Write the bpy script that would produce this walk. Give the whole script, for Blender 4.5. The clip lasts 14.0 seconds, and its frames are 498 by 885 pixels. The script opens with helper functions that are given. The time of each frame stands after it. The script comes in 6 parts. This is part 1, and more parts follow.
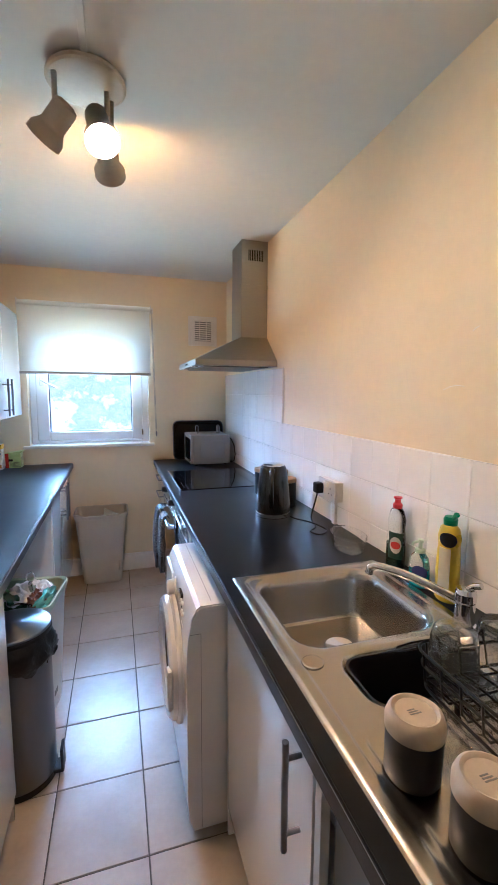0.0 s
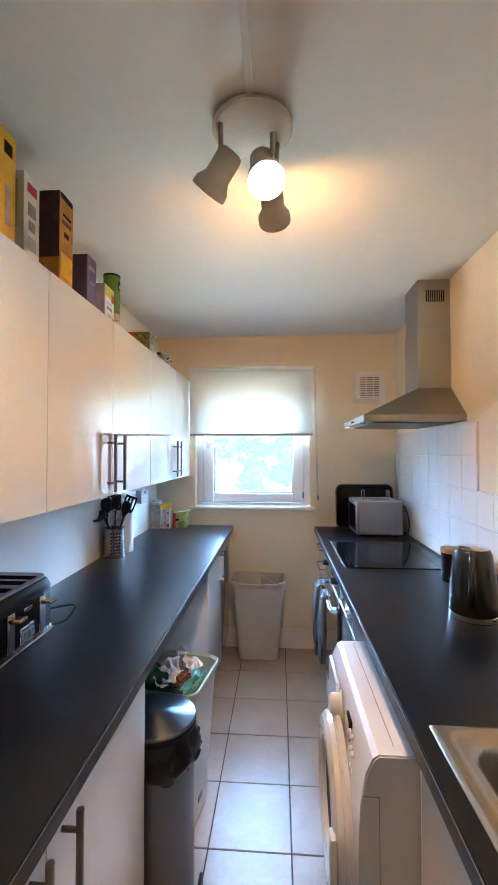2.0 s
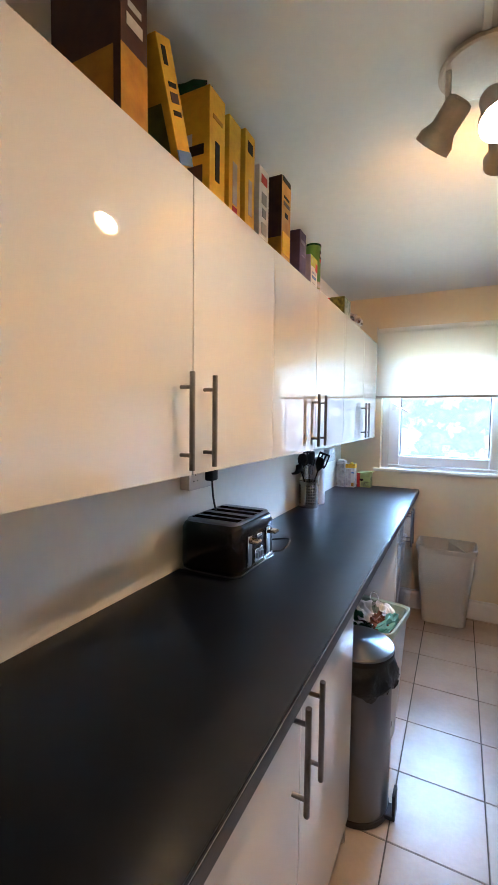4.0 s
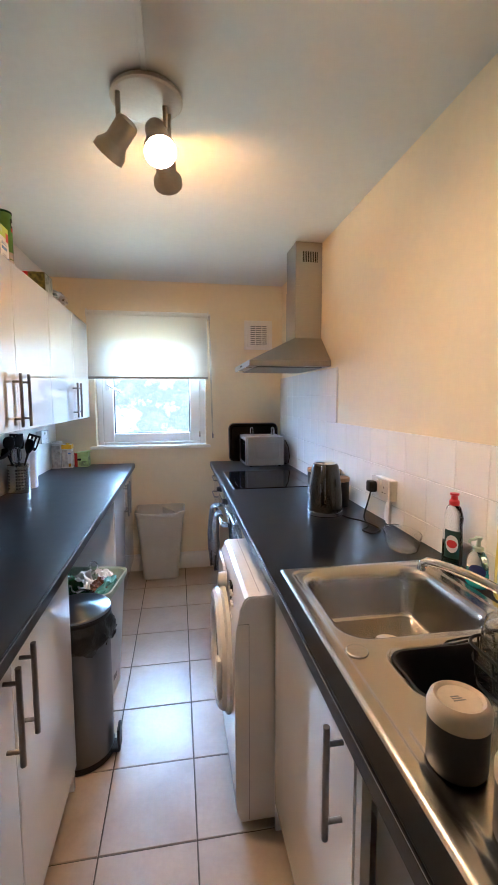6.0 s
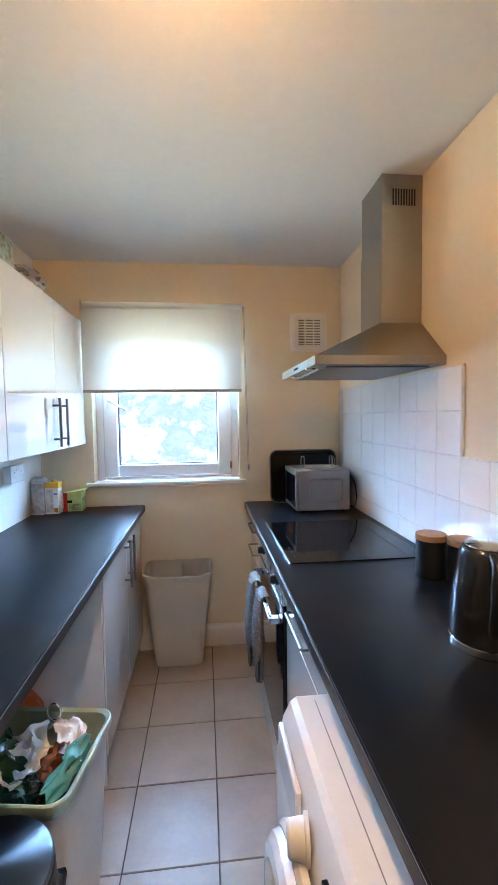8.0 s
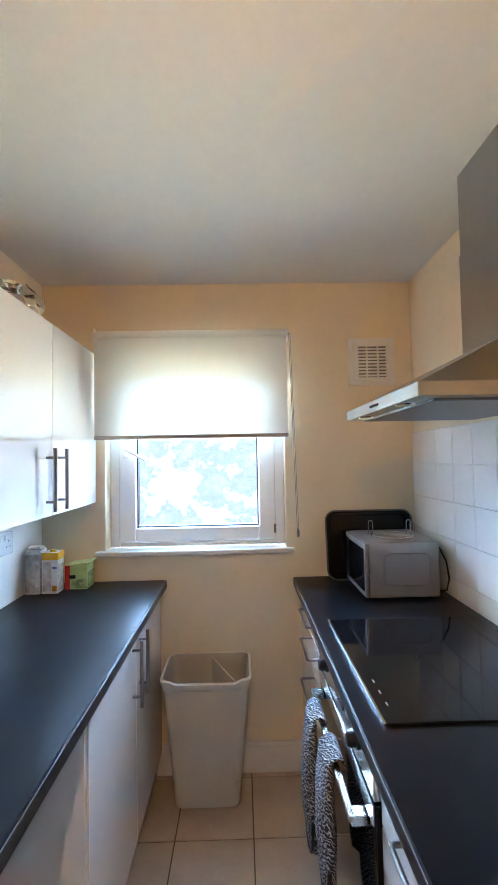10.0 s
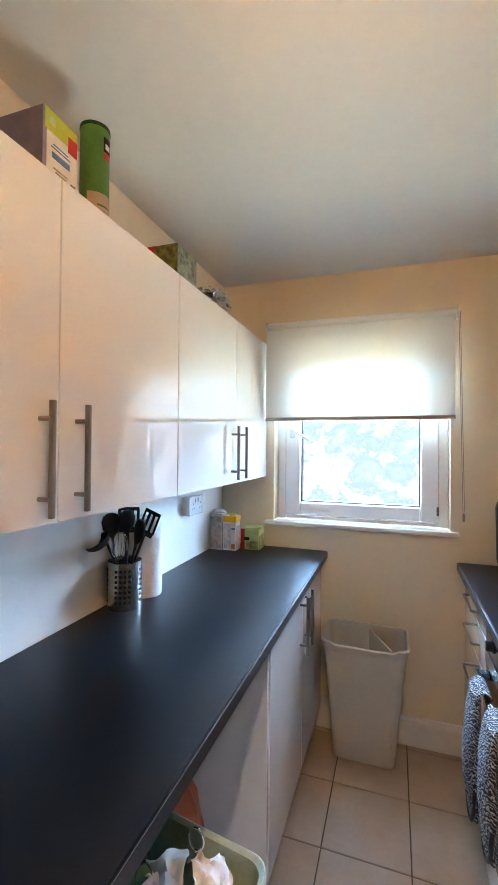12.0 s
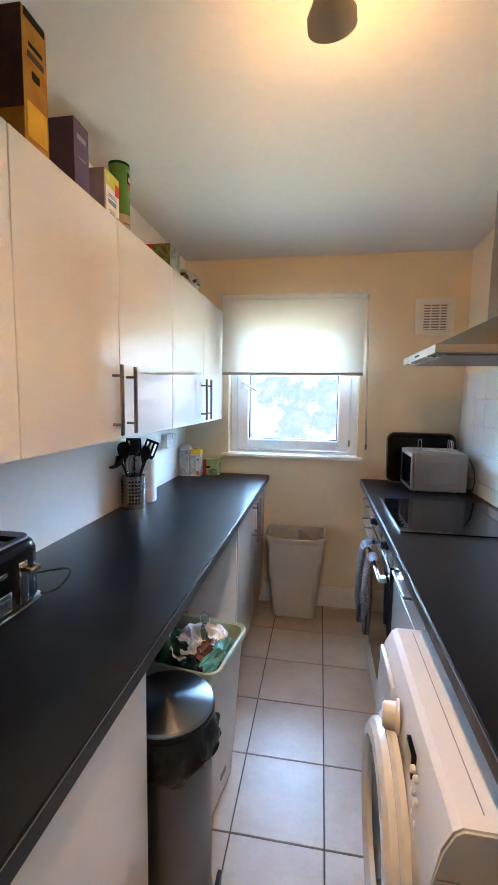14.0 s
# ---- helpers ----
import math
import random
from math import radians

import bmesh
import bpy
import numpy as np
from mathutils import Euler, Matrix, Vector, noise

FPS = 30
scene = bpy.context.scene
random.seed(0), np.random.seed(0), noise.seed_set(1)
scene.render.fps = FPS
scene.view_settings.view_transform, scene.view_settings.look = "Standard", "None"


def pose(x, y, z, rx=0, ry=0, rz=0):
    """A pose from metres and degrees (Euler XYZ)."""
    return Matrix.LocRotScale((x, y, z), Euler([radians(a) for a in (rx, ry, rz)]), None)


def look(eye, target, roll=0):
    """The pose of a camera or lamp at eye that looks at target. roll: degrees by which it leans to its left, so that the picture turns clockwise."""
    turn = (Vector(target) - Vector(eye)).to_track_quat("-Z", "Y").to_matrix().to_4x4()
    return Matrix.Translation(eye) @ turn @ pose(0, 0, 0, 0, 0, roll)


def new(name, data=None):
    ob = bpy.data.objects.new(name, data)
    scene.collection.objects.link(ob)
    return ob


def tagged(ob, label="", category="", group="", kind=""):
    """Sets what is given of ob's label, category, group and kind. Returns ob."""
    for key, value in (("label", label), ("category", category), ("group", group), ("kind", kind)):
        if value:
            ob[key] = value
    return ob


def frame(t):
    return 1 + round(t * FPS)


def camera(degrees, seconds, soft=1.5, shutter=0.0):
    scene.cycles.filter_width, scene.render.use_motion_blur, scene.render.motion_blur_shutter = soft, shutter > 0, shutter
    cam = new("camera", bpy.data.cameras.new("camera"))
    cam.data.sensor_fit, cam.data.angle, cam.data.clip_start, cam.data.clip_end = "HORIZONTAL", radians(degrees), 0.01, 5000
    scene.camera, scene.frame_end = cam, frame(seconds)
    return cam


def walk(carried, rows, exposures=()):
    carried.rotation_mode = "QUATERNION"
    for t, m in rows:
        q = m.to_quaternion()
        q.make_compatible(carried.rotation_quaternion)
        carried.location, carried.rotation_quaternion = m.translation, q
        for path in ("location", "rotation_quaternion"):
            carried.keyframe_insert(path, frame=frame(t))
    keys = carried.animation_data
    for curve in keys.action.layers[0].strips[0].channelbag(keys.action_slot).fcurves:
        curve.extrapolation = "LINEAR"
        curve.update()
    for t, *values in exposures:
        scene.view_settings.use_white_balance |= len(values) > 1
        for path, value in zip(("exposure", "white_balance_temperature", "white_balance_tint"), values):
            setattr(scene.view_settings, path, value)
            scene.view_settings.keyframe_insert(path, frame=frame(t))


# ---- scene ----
cam = camera(60.8, 14.0, soft=1.5)
PATH = [
    (0, (1.839, 0.661, 1.439), (2.431, 2.557, 1.201), 0.4),
    (0.5, (1.875, 0.671, 1.395), (2.223, 2.617, 1.089), -0.2),
    (1, (1.884, 0.684, 1.401), (2.111, 2.656, 1.154), -0.3),
    (1.5, (1.869, 0.767, 1.406), (1.989, 2.76, 1.289), -0.0),
    (2, (1.854, 0.932, 1.436), (1.713, 2.926, 1.482), 0.0),
    (2.5, (1.838, 0.982, 1.461), (1.298, 2.904, 1.58), 0.5),
    (2.7, (1.818, 0.963, 1.461), (1.113, 2.83, 1.586), 0.9),
    (3.3, (1.80, 0.885, 1.436), (0.82, 2.625, 1.48), 0.7),
    (3.9, (1.765, 0.785, 1.408), (0.85, 2.55, 1.315), 0.6),
    (4.8, (1.758, 0.681, 1.388), (1.383, 2.63, 1.142), 0.2),
    (5, (1.775, 0.667, 1.386), (1.547, 2.639, 1.147), 0.2),
    (5.5, (1.823, 0.644, 1.393), (1.961, 2.628, 1.182), 0.2),
    (6, (1.861, 0.632, 1.395), (2.188, 2.595, 1.194), -0.1),
    (6.5, (1.85, 0.753, 1.39), (2.086, 2.729, 1.197), -0.3),
    (7, (1.894, 1.017, 1.405), (2.033, 3.003, 1.212), -0.3),
    (7.5, (1.904, 1.267, 1.392), (2.059, 3.254, 1.219), -0.4),
    (7.7, (1.886, 1.378, 1.398), (2.073, 3.363, 1.244), -0.7),
    (9.8, (1.863, 2.06, 1.445), (2.101, 4.045, 1.508), -1.1),
    (10, (1.876, 2.063, 1.455), (1.913, 4.062, 1.532), -1.1),
    (10.5, (1.814, 2.052, 1.443), (1.495, 4.021, 1.588), -0.5),
    (11, (1.81, 2.029, 1.453), (1.255, 3.945, 1.592), -0.4),
    (11.5, (1.832, 1.994, 1.442), (1.181, 3.884, 1.519), -0.1),
    (12, (1.835, 1.909, 1.421), (1.186, 3.8, 1.44), 0.5),
    (12.5, (1.789, 1.758, 1.43), (1.236, 3.679, 1.383), 0.7),
    (13, (1.769, 1.55, 1.437), (1.359, 3.506, 1.341), 0.7),
    (13.5, (1.792, 1.417, 1.405), (1.517, 3.394, 1.292), 0.9),
    (14, (1.843, 1.273, 1.407), (1.515, 3.235, 1.198), 0.8),
]

walk(cam, [(t, look(eye, target, roll)) for t, eye, target, roll in PATH], ((0.0, 1.60, 4740, 11.5), (1.2, 1.58, 4840, 11.5), (2.5, 1.69, 5100, 11.5), (6.0, 1.59, 5140, 11.5), (7.6, 1.56, 5100, 11.5), (11.0, 1.62, 5440, 11.5), (14.0, 1.54, 5360, 11.5)))

# ---- plan of the kitchen ----
WX, EX = 0.925, 2.715          # side walls
NY, SY = 4.105, -0.9           # window wall, wall behind
CEIL = 2.31
TOP, THICK = 0.89, 0.038       # worktop
LEDGE, REDGE = 1.512, 2.113    # worktop fronts
LDOOR, RDOOR = 1.483, 2.145    # base door faces
UX, UZ0, UZ1 = 1.183, 1.262, 1.97   # wall cabinets: front, bottom, top
WIN = (1.225, 2.085, 1.03, 1.985)    # window opening

# ---- light ----
world = bpy.data.worlds.new("world")
scene.world = world
world.use_nodes = True
wn = world.node_tree
sky = wn.nodes.new("ShaderNodeTexSky")
sky.sky_type, sky.sun_disc = "NISHITA", False
sky.sun_elevation, sky.sun_rotation = radians(40), radians(150)
wn.links.new(sky.outputs[0], wn.nodes["Background"].inputs[0])
wn.nodes["Background"].inputs[1].default_value = 0.12


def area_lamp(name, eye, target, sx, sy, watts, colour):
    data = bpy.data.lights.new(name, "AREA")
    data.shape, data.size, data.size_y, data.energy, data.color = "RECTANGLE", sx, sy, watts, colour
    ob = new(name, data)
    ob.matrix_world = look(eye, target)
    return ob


area_lamp("sky_light", (1.655, 9.0, 4.1), (1.655, 4.1, 3.9), 14.0, 4.0, 3150.0, (0.52, 0.76, 1.0))
# unseen upward fill lamp outside, added to brighten the ceiling and blind top
area_lamp("ground_fill_light", (1.655, 6.5, -0.30), (1.655, 6.3, 1.0), 5.0, 3.4, 490.0, (1.0, 0.97, 0.64))
area_lamp("sky_light_in_window", (1.655, 4.152, 1.695), (1.655, 3.0, 1.695), 0.83, 0.25, 0.28, (0.58, 0.80, 1.0))
BULB_POWER = 490.0


# ---- materials ----
def material(name, base, rough=0.5, metal=0.0, vary=0.06, scale=6.0, bump=0.02, grain=90.0, stretch=(1, 1, 1),
             second=None, coat=0.0, spec=0.5, random_tint=0.0, rough_vary=0.08):
    m = bpy.data.materials.new(name)
    m.use_nodes = True
    nt = m.node_tree
    n, l = nt.nodes, nt.links
    p = n["Principled BSDF"]
    p.inputs["Metallic"].default_value = metal
    p.inputs["Coat Weight"].default_value = coat
    p.inputs["Coat Roughness"].default_value = 0.04
    p.inputs["Specular IOR Level"].default_value = spec
    tc = n.new("ShaderNodeTexCoord")
    mp = n.new("ShaderNodeMapping")
    mp.inputs["Scale"].default_value = stretch
    l.new(tc.outputs["Object"], mp.inputs["Vector"])
    big = n.new("ShaderNodeTexNoise")
    big.inputs["Scale"].default_value, big.inputs["Detail"].default_value = scale, 4
    fine = n.new("ShaderNodeTexNoise")
    fine.inputs["Scale"].default_value, fine.inputs["Detail"].default_value = grain, 6
    where = mp.outputs["Vector"]
    if random_tint:
        shift, own_offset = n.new("ShaderNodeVectorMath"), n.new("ShaderNodeObjectInfo")
        shift.operation = "MULTIPLY_ADD"
        l.new(own_offset.outputs["Random"], shift.inputs[0])
        shift.inputs[1].default_value = (37.0, 19.0, 53.0)
        l.new(where, shift.inputs[2])
        where = shift.outputs[0]
    for t in (big, fine):
        l.new(where, t.inputs["Vector"])
    second = second or tuple(min(1, c * (1 - 2.2 * vary)) for c in base)
    mix = n.new("ShaderNodeMixRGB")
    mix.inputs[1].default_value, mix.inputs[2].default_value = (*base, 1), (*second, 1)
    ramp = n.new("ShaderNodeMapRange")
    ramp.inputs[1].default_value, ramp.inputs[2].default_value = 0.35, 0.7
    l.new(big.outputs["Fac"], ramp.inputs[0])
    l.new(ramp.outputs[0], mix.inputs[0])
    over = n.new("ShaderNodeMixRGB")
    over.blend_type = "MULTIPLY"
    over.inputs[0].default_value = min(1, vary * 3)
    l.new(mix.outputs[0], over.inputs[1])
    l.new(fine.outputs["Fac"], over.inputs[2])
    bright = n.new("ShaderNodeHueSaturation")
    bright.inputs["Value"].default_value = 1 + vary * 1.3
    l.new(over.outputs[0], bright.inputs["Color"])
    if random_tint:
        oi = n.new("ShaderNodeObjectInfo")
        mr = n.new("ShaderNodeMapRange")
        mr.inputs[3].default_value, mr.inputs[4].default_value = 1 + vary * 1.3 - random_tint, 1 + vary * 1.3 + random_tint
        l.new(oi.outputs["Random"], mr.inputs[0])
        l.new(mr.outputs[0], bright.inputs["Value"])
    l.new(bright.outputs[0], p.inputs["Base Color"])
    rr = n.new("ShaderNodeMapRange")
    rr.inputs[3].default_value, rr.inputs[4].default_value = max(0.02, rough - rough_vary), min(1, rough + rough_vary)
    l.new(big.outputs["Fac"], rr.inputs[0])
    l.new(rr.outputs[0], p.inputs["Roughness"])
    if bump:
        b = n.new("ShaderNodeBump")
        b.inputs["Strength"].default_value, b.inputs["Distance"].default_value = bump, 0.01
        l.new(fine.outputs["Fac"], b.inputs["Height"])
        l.new(b.outputs[0], p.inputs["Normal"])
    return m


def glassy(name, colour, rough=0.02, ior=1.45, alpha=None):
    m = bpy.data.materials.new(name)
    m.use_nodes = True
    p = m.node_tree.nodes["Principled BSDF"]
    p.inputs["Base Color"].default_value = (*colour, 1)
    p.inputs["Roughness"].default_value = rough
    p.inputs["Transmission Weight"].default_value = 1
    p.inputs["IOR"].default_value = ior
    return m


def glowing(name, colour, strength):
    m = bpy.data.materials.new(name)
    m.use_nodes = True
    p = m.node_tree.nodes["Principled BSDF"]
    p.inputs["Base Color"].default_value = (0.9, 0.9, 0.9, 1)
    p.inputs["Emission Color"].default_value = (*colour, 1)
    p.inputs["Emission Strength"].default_value = strength
    return m


def wall_paint(name, base, stain):
    return material(name, base, 0.62, vary=0.025, scale=1.3, bump=0.02, grain=30, second=stain, rough_vary=0.05)


M_CREAM = wall_paint("cream_emulsion", (0.79, 0.695, 0.505), (0.765, 0.665, 0.47))
M_WHITEWALL = wall_paint("pale_emulsion", (0.85, 0.83, 0.775), (0.82, 0.795, 0.735))
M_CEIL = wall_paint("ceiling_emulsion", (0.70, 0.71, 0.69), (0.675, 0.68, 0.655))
M_TILE = material("white_glazed_tile", (0.90, 0.89, 0.87), 0.10, vary=0.015, scale=9, bump=0.035, grain=14, coat=0.3, random_tint=0.015, rough_vary=0.04)
M_GROUT = material("pale_grout", (0.86, 0.85, 0.83), 0.85, vary=0.08, scale=14, bump=0.1)
M_FLOOR = material("beige_floor_tile", (0.46, 0.385, 0.31), 0.31, vary=0.05, scale=6, bump=0.03, grain=60, spec=0.55, second=(0.385, 0.31, 0.24), random_tint=0.03, rough_vary=0.03)
M_FGROUT = material("dark_floor_grout", (0.13, 0.105, 0.08), 0.9, vary=0.15, scale=20, bump=0.2)
M_GLOSS = material("white_gloss_door", (0.80, 0.785, 0.755), 0.03, vary=0.008, scale=3, bump=0.0, grain=5, coat=1.0, spec=0.5, rough_vary=0.01)
M_GLOSS.node_tree.nodes["Principled BSDF"].inputs["Coat IOR"].default_value = 2.1
M_GLOSS.node_tree.nodes["Principled BSDF"].inputs["Coat Roughness"].default_value = 0.015
M_SATIN = material("white_satin_door", (0.77, 0.755, 0.73), 0.07, vary=0.012, scale=3, bump=0.0, grain=8, coat=0.7, rough_vary=0.03)
M_CARCASS = material("white_melamine", (0.77, 0.75, 0.715), 0.35, vary=0.02, scale=4, bump=0.01)
M_WORKTOP = material("charcoal_laminate", (0.0045, 0.0060, 0.0100), 0.31, vary=0.16, scale=14, bump=0.02, grain=700, spec=0.28, rough_vary=0.025)
M_WEDGE = material("worn_laminate_edge", (0.006, 0.0063, 0.0075), 0.40, vary=0.2, scale=20, bump=0.05, grain=400)
M_STEEL = material("brushed_steel", (0.52, 0.51, 0.49), 0.235, 1.0, vary=0.02, scale=30, bump=0.004, grain=260, stretch=(1, 8, 1), rough_vary=0.03)
M_SINK = material("sink_steel", (0.45, 0.425, 0.39), 0.25, 1.0, vary=0.0, scale=5, bump=0.0, grain=300, rough_vary=0.0)
M_HOOD = material("hood_steel", (0.40, 0.385, 0.365), 0.32, 1.0, vary=0.02, scale=30, bump=0.003, grain=200, stretch=(1, 1, 8), rough_vary=0.03)
M_DARKSTEEL = material("grey_steel", (0.18, 0.185, 0.20), 0.36, 1.0, vary=0.02, scale=8, bump=0.002, grain=140, stretch=(6, 6, 1), rough_vary=0.03)
M_HANDLE = material("satin_nickel", (0.25, 0.232, 0.215), 0.31, 1.0, vary=0.02, scale=20, bump=0.01, rough_vary=0.02)
M_CHROME = material("chrome", (0.78, 0.78, 0.79), 0.08, 1.0, vary=0.02, scale=10, bump=0.0, rough_vary=0.04)
M_RECESSGREY = material("recess_grey", (0.24, 0.24, 0.25), 0.5, vary=0.04, scale=5, bump=0.01)
M_UPVC = material("white_upvc", (0.82, 0.83, 0.84), 0.22, vary=0.02, scale=5, bump=0.008, rough_vary=0.03)
M_GLOSSPAINT = material("white_gloss_paint", (0.80, 0.78, 0.74), 0.31, vary=0.03, scale=6, bump=0.03, grain=30, rough_vary=0.03)
M_WHITE = material("white_enamel", (0.72, 0.705, 0.695), 0.22, vary=0.02, scale=5, bump=0.006, coat=0.2, rough_vary=0.03)
M_WHITE2 = material("white_plastic", (0.74, 0.71, 0.66), 0.38, vary=0.04, scale=6, bump=0.01)
M_RAIL = material("grey_beige_rail", (0.40, 0.37, 0.34), 0.4, vary=0.04, scale=6, bump=0.0)
M_LAMP = material("beige_lamp_enamel", (0.52, 0.46, 0.37), 0.4, vary=0.05, scale=9, bump=0.01)
M_BLACK = material("black_plastic", (0.011, 0.011, 0.012), 0.42, spec=0.3, vary=0.15, scale=10, bump=0.01)
M_BLACKGLOSS = material("black_gloss", (0.005, 0.005, 0.006), 0.20, vary=0.1, scale=8, bump=0.0, spec=0.22, rough_vary=0.03)
M_GLASSBLACK = material("black_ceramic_glass", (0.006, 0.006, 0.007), 0.05, spec=0.3, vary=0.1, scale=8, bump=0.0, rough_vary=0.02)
M_HOLE = material("black_void", (0.002, 0.002, 0.002), 0.9, vary=0.1, scale=8, bump=0.0, spec=0.0)
M_KETTLE = material("dark_grey_lacquer", (0.014, 0.015, 0.016), 0.24, vary=0.1, scale=8, bump=0.0, coat=0.12, rough_vary=0.03)
M_BAG = material("black_bin_liner", (0.006, 0.006, 0.007), 0.34, spec=0.35, vary=0.2, scale=20, bump=0.25, grain=60)
M_BASKET = material("cream_basket_plastic", (0.57, 0.53, 0.45), 0.45, vary=0.04, scale=6, bump=0.02)
M_CRATE = material("grey_white_bin_plastic", (0.66, 0.655, 0.63), 0.4, vary=0.05, scale=5, bump=0.02)
M_CRATEGREEN = material("pale_green_liner", (0.56, 0.70, 0.58), 0.35, vary=0.1, scale=9, bump=0.1)
M_GREEN = material("dark_green_plastic", (0.02, 0.10, 0.045), 0.2, vary=0.25, scale=9, bump=0.3, grain=25)
M_DARKGREEN = material("dark_green_liquid", (0.004, 0.022, 0.012), 0.2, vary=0.1, scale=9, bump=0.0)
M_TEAL = material("teal_film", (0.20, 0.52, 0.44), 0.2, vary=0.2, scale=12, bump=0.3, grain=25)
M_PAPER = material("white_paper", (0.86, 0.86, 0.86), 0.7, vary=0.03, scale=12, bump=0.04, grain=30)
M_BROWN = material("brown_wrapper", (0.20, 0.07, 0.03), 0.35, vary=0.3, scale=16, bump=0.3, grain=25)
M_ORANGE = material("orange_carrier_bag", (0.50, 0.11, 0.025), 0.35, vary=0.15, scale=9, bump=0.3, grain=25)
M_WOOD = material("bamboo_lid", (0.38, 0.22, 0.10), 0.5, vary=0.12, scale=8, bump=0.03, grain=60, stretch=(1, 10, 1))
M_STONE = material("cream_stoneware", (0.57, 0.48, 0.37), 0.55, vary=0.06, scale=16, bump=0.04, grain=120)
M_CUP = material("charcoal_stoneware", (0.035, 0.035, 0.036), 0.42, vary=0.15, scale=16, bump=0.03, grain=120)
M_KITCHENROLL = material("white_kitchen_roll", (0.80, 0.81, 0.83), 0.9, vary=0.03, scale=12, bump=0.25, grain=50)
M_DARKMARK = material("dark_print", (0.02, 0.018, 0.018), 0.6, spec=0.12, vary=0.1, scale=10, bump=0)
M_GREYMARK = material("grey_print", (0.25, 0.25, 0.25), 0.5, vary=0.1, scale=10, bump=0)
M_BRASS = material("warm_brass", (0.62, 0.42, 0.22), 0.25, 1.0, vary=0.05, scale=10, bump=0)
M_GLASS = glassy("clear_glass", (0.97, 0.98, 0.98), 0.0, 1.45)
M_CLEAR = glassy("clear_plastic", (0.93, 0.95, 0.95), 0.06, 1.35)
M_THINGLASS = glassy("thin_glass", (0.985, 0.99, 0.99), 0.0, 1.03)
M_TUB = glassy("cloudy_plastic", (0.95, 0.95, 0.95), 0.25, 1.05)
for m_clear in (M_THINGLASS, M_TUB):
    m_clear.node_tree.nodes["Principled BSDF"].inputs["Coat Weight"].default_value = 1.0
M_WIRE = material("black_coated_wire", (0.004, 0.004, 0.004), 0.5, spec=0.18, vary=0.1, scale=10, bump=0.0)
M_BULB = glowing("lit_bulb", (1.0, 0.59, 0.27), BULB_POWER)
M_BULB_FAR = glowing("lit_bulb_amber", (1.0, 0.42, 0.085), BULB_POWER * 0.30)


def card(name, base, second=None):
    return material(name, base, 0.42, vary=0.07, scale=24, bump=0.02, second=second, spec=0.22)


def towel_material():
    m = material("patterned_cotton", (0.03, 0.035, 0.05), 0.85, vary=0.1, scale=30, bump=0.25, grain=260)
    nt = m.node_tree
    p = nt.nodes["Principled BSDF"]
    v = nt.nodes.new("ShaderNodeTexWave")
    v.wave_type, v.bands_direction = "BANDS", "DIAGONAL"
    v.inputs["Scale"].default_value, v.inputs["Distortion"].default_value = 52, 10
    v.inputs["Detail"].default_value, v.inputs["Detail Scale"].default_value = 2, 1.6
    tc = nt.nodes.new("ShaderNodeTexCoord")
    nt.links.new(tc.outputs["Object"], v.inputs["Vector"])
    r = nt.nodes.new("ShaderNodeValToRGB")
    r.color_ramp.elements[0].position, r.color_ramp.elements[0].color = 0.66, (0.018, 0.021, 0.032, 1)
    r.color_ramp.elements[1].position, r.color_ramp.elements[1].color = 0.92, (0.52, 0.52, 0.52, 1)
    nt.links.new(v.outputs["Fac"], r.inputs[0])
    nt.links.new(r.outputs[0], p.inputs["Base Color"])
    return m


M_TOWEL = towel_material()


def blind_material():
    m = bpy.data.materials.new("cream_blind_fabric")
    m.use_nodes = True
    nt = m.node_tree
    n, l = nt.nodes, nt.links
    n.remove(n["Principled BSDF"])
    tc = n.new("ShaderNodeTexCoord")
    weave = n.new("ShaderNodeTexNoise")
    weave.inputs["Scale"].default_value, weave.inputs["Detail"].default_value = 220, 4
    l.new(tc.outputs["Object"], weave.inputs["Vector"])
    col = n.new("ShaderNodeMixRGB")
    col.inputs[1].default_value, col.inputs[2].default_value = (0.87, 0.86, 0.81, 1), (0.81, 0.80, 0.74, 1)
    l.new(weave.outputs["Fac"], col.inputs[0])
    d, t = n.new("ShaderNodeBsdfDiffuse"), n.new("ShaderNodeBsdfTranslucent")
    for s in (d, t):
        l.new(col.outputs[0], s.inputs[0])
    mix = n.new("ShaderNodeMixShader")
    mix.inputs[0].default_value = 0.27
    l.new(d.outputs[0], mix.inputs[1])
    l.new(t.outputs[0], mix.inputs[2])
    l.new(mix.outputs[0], n["Material Output"].inputs[0])
    return m


M_BLIND = blind_material()


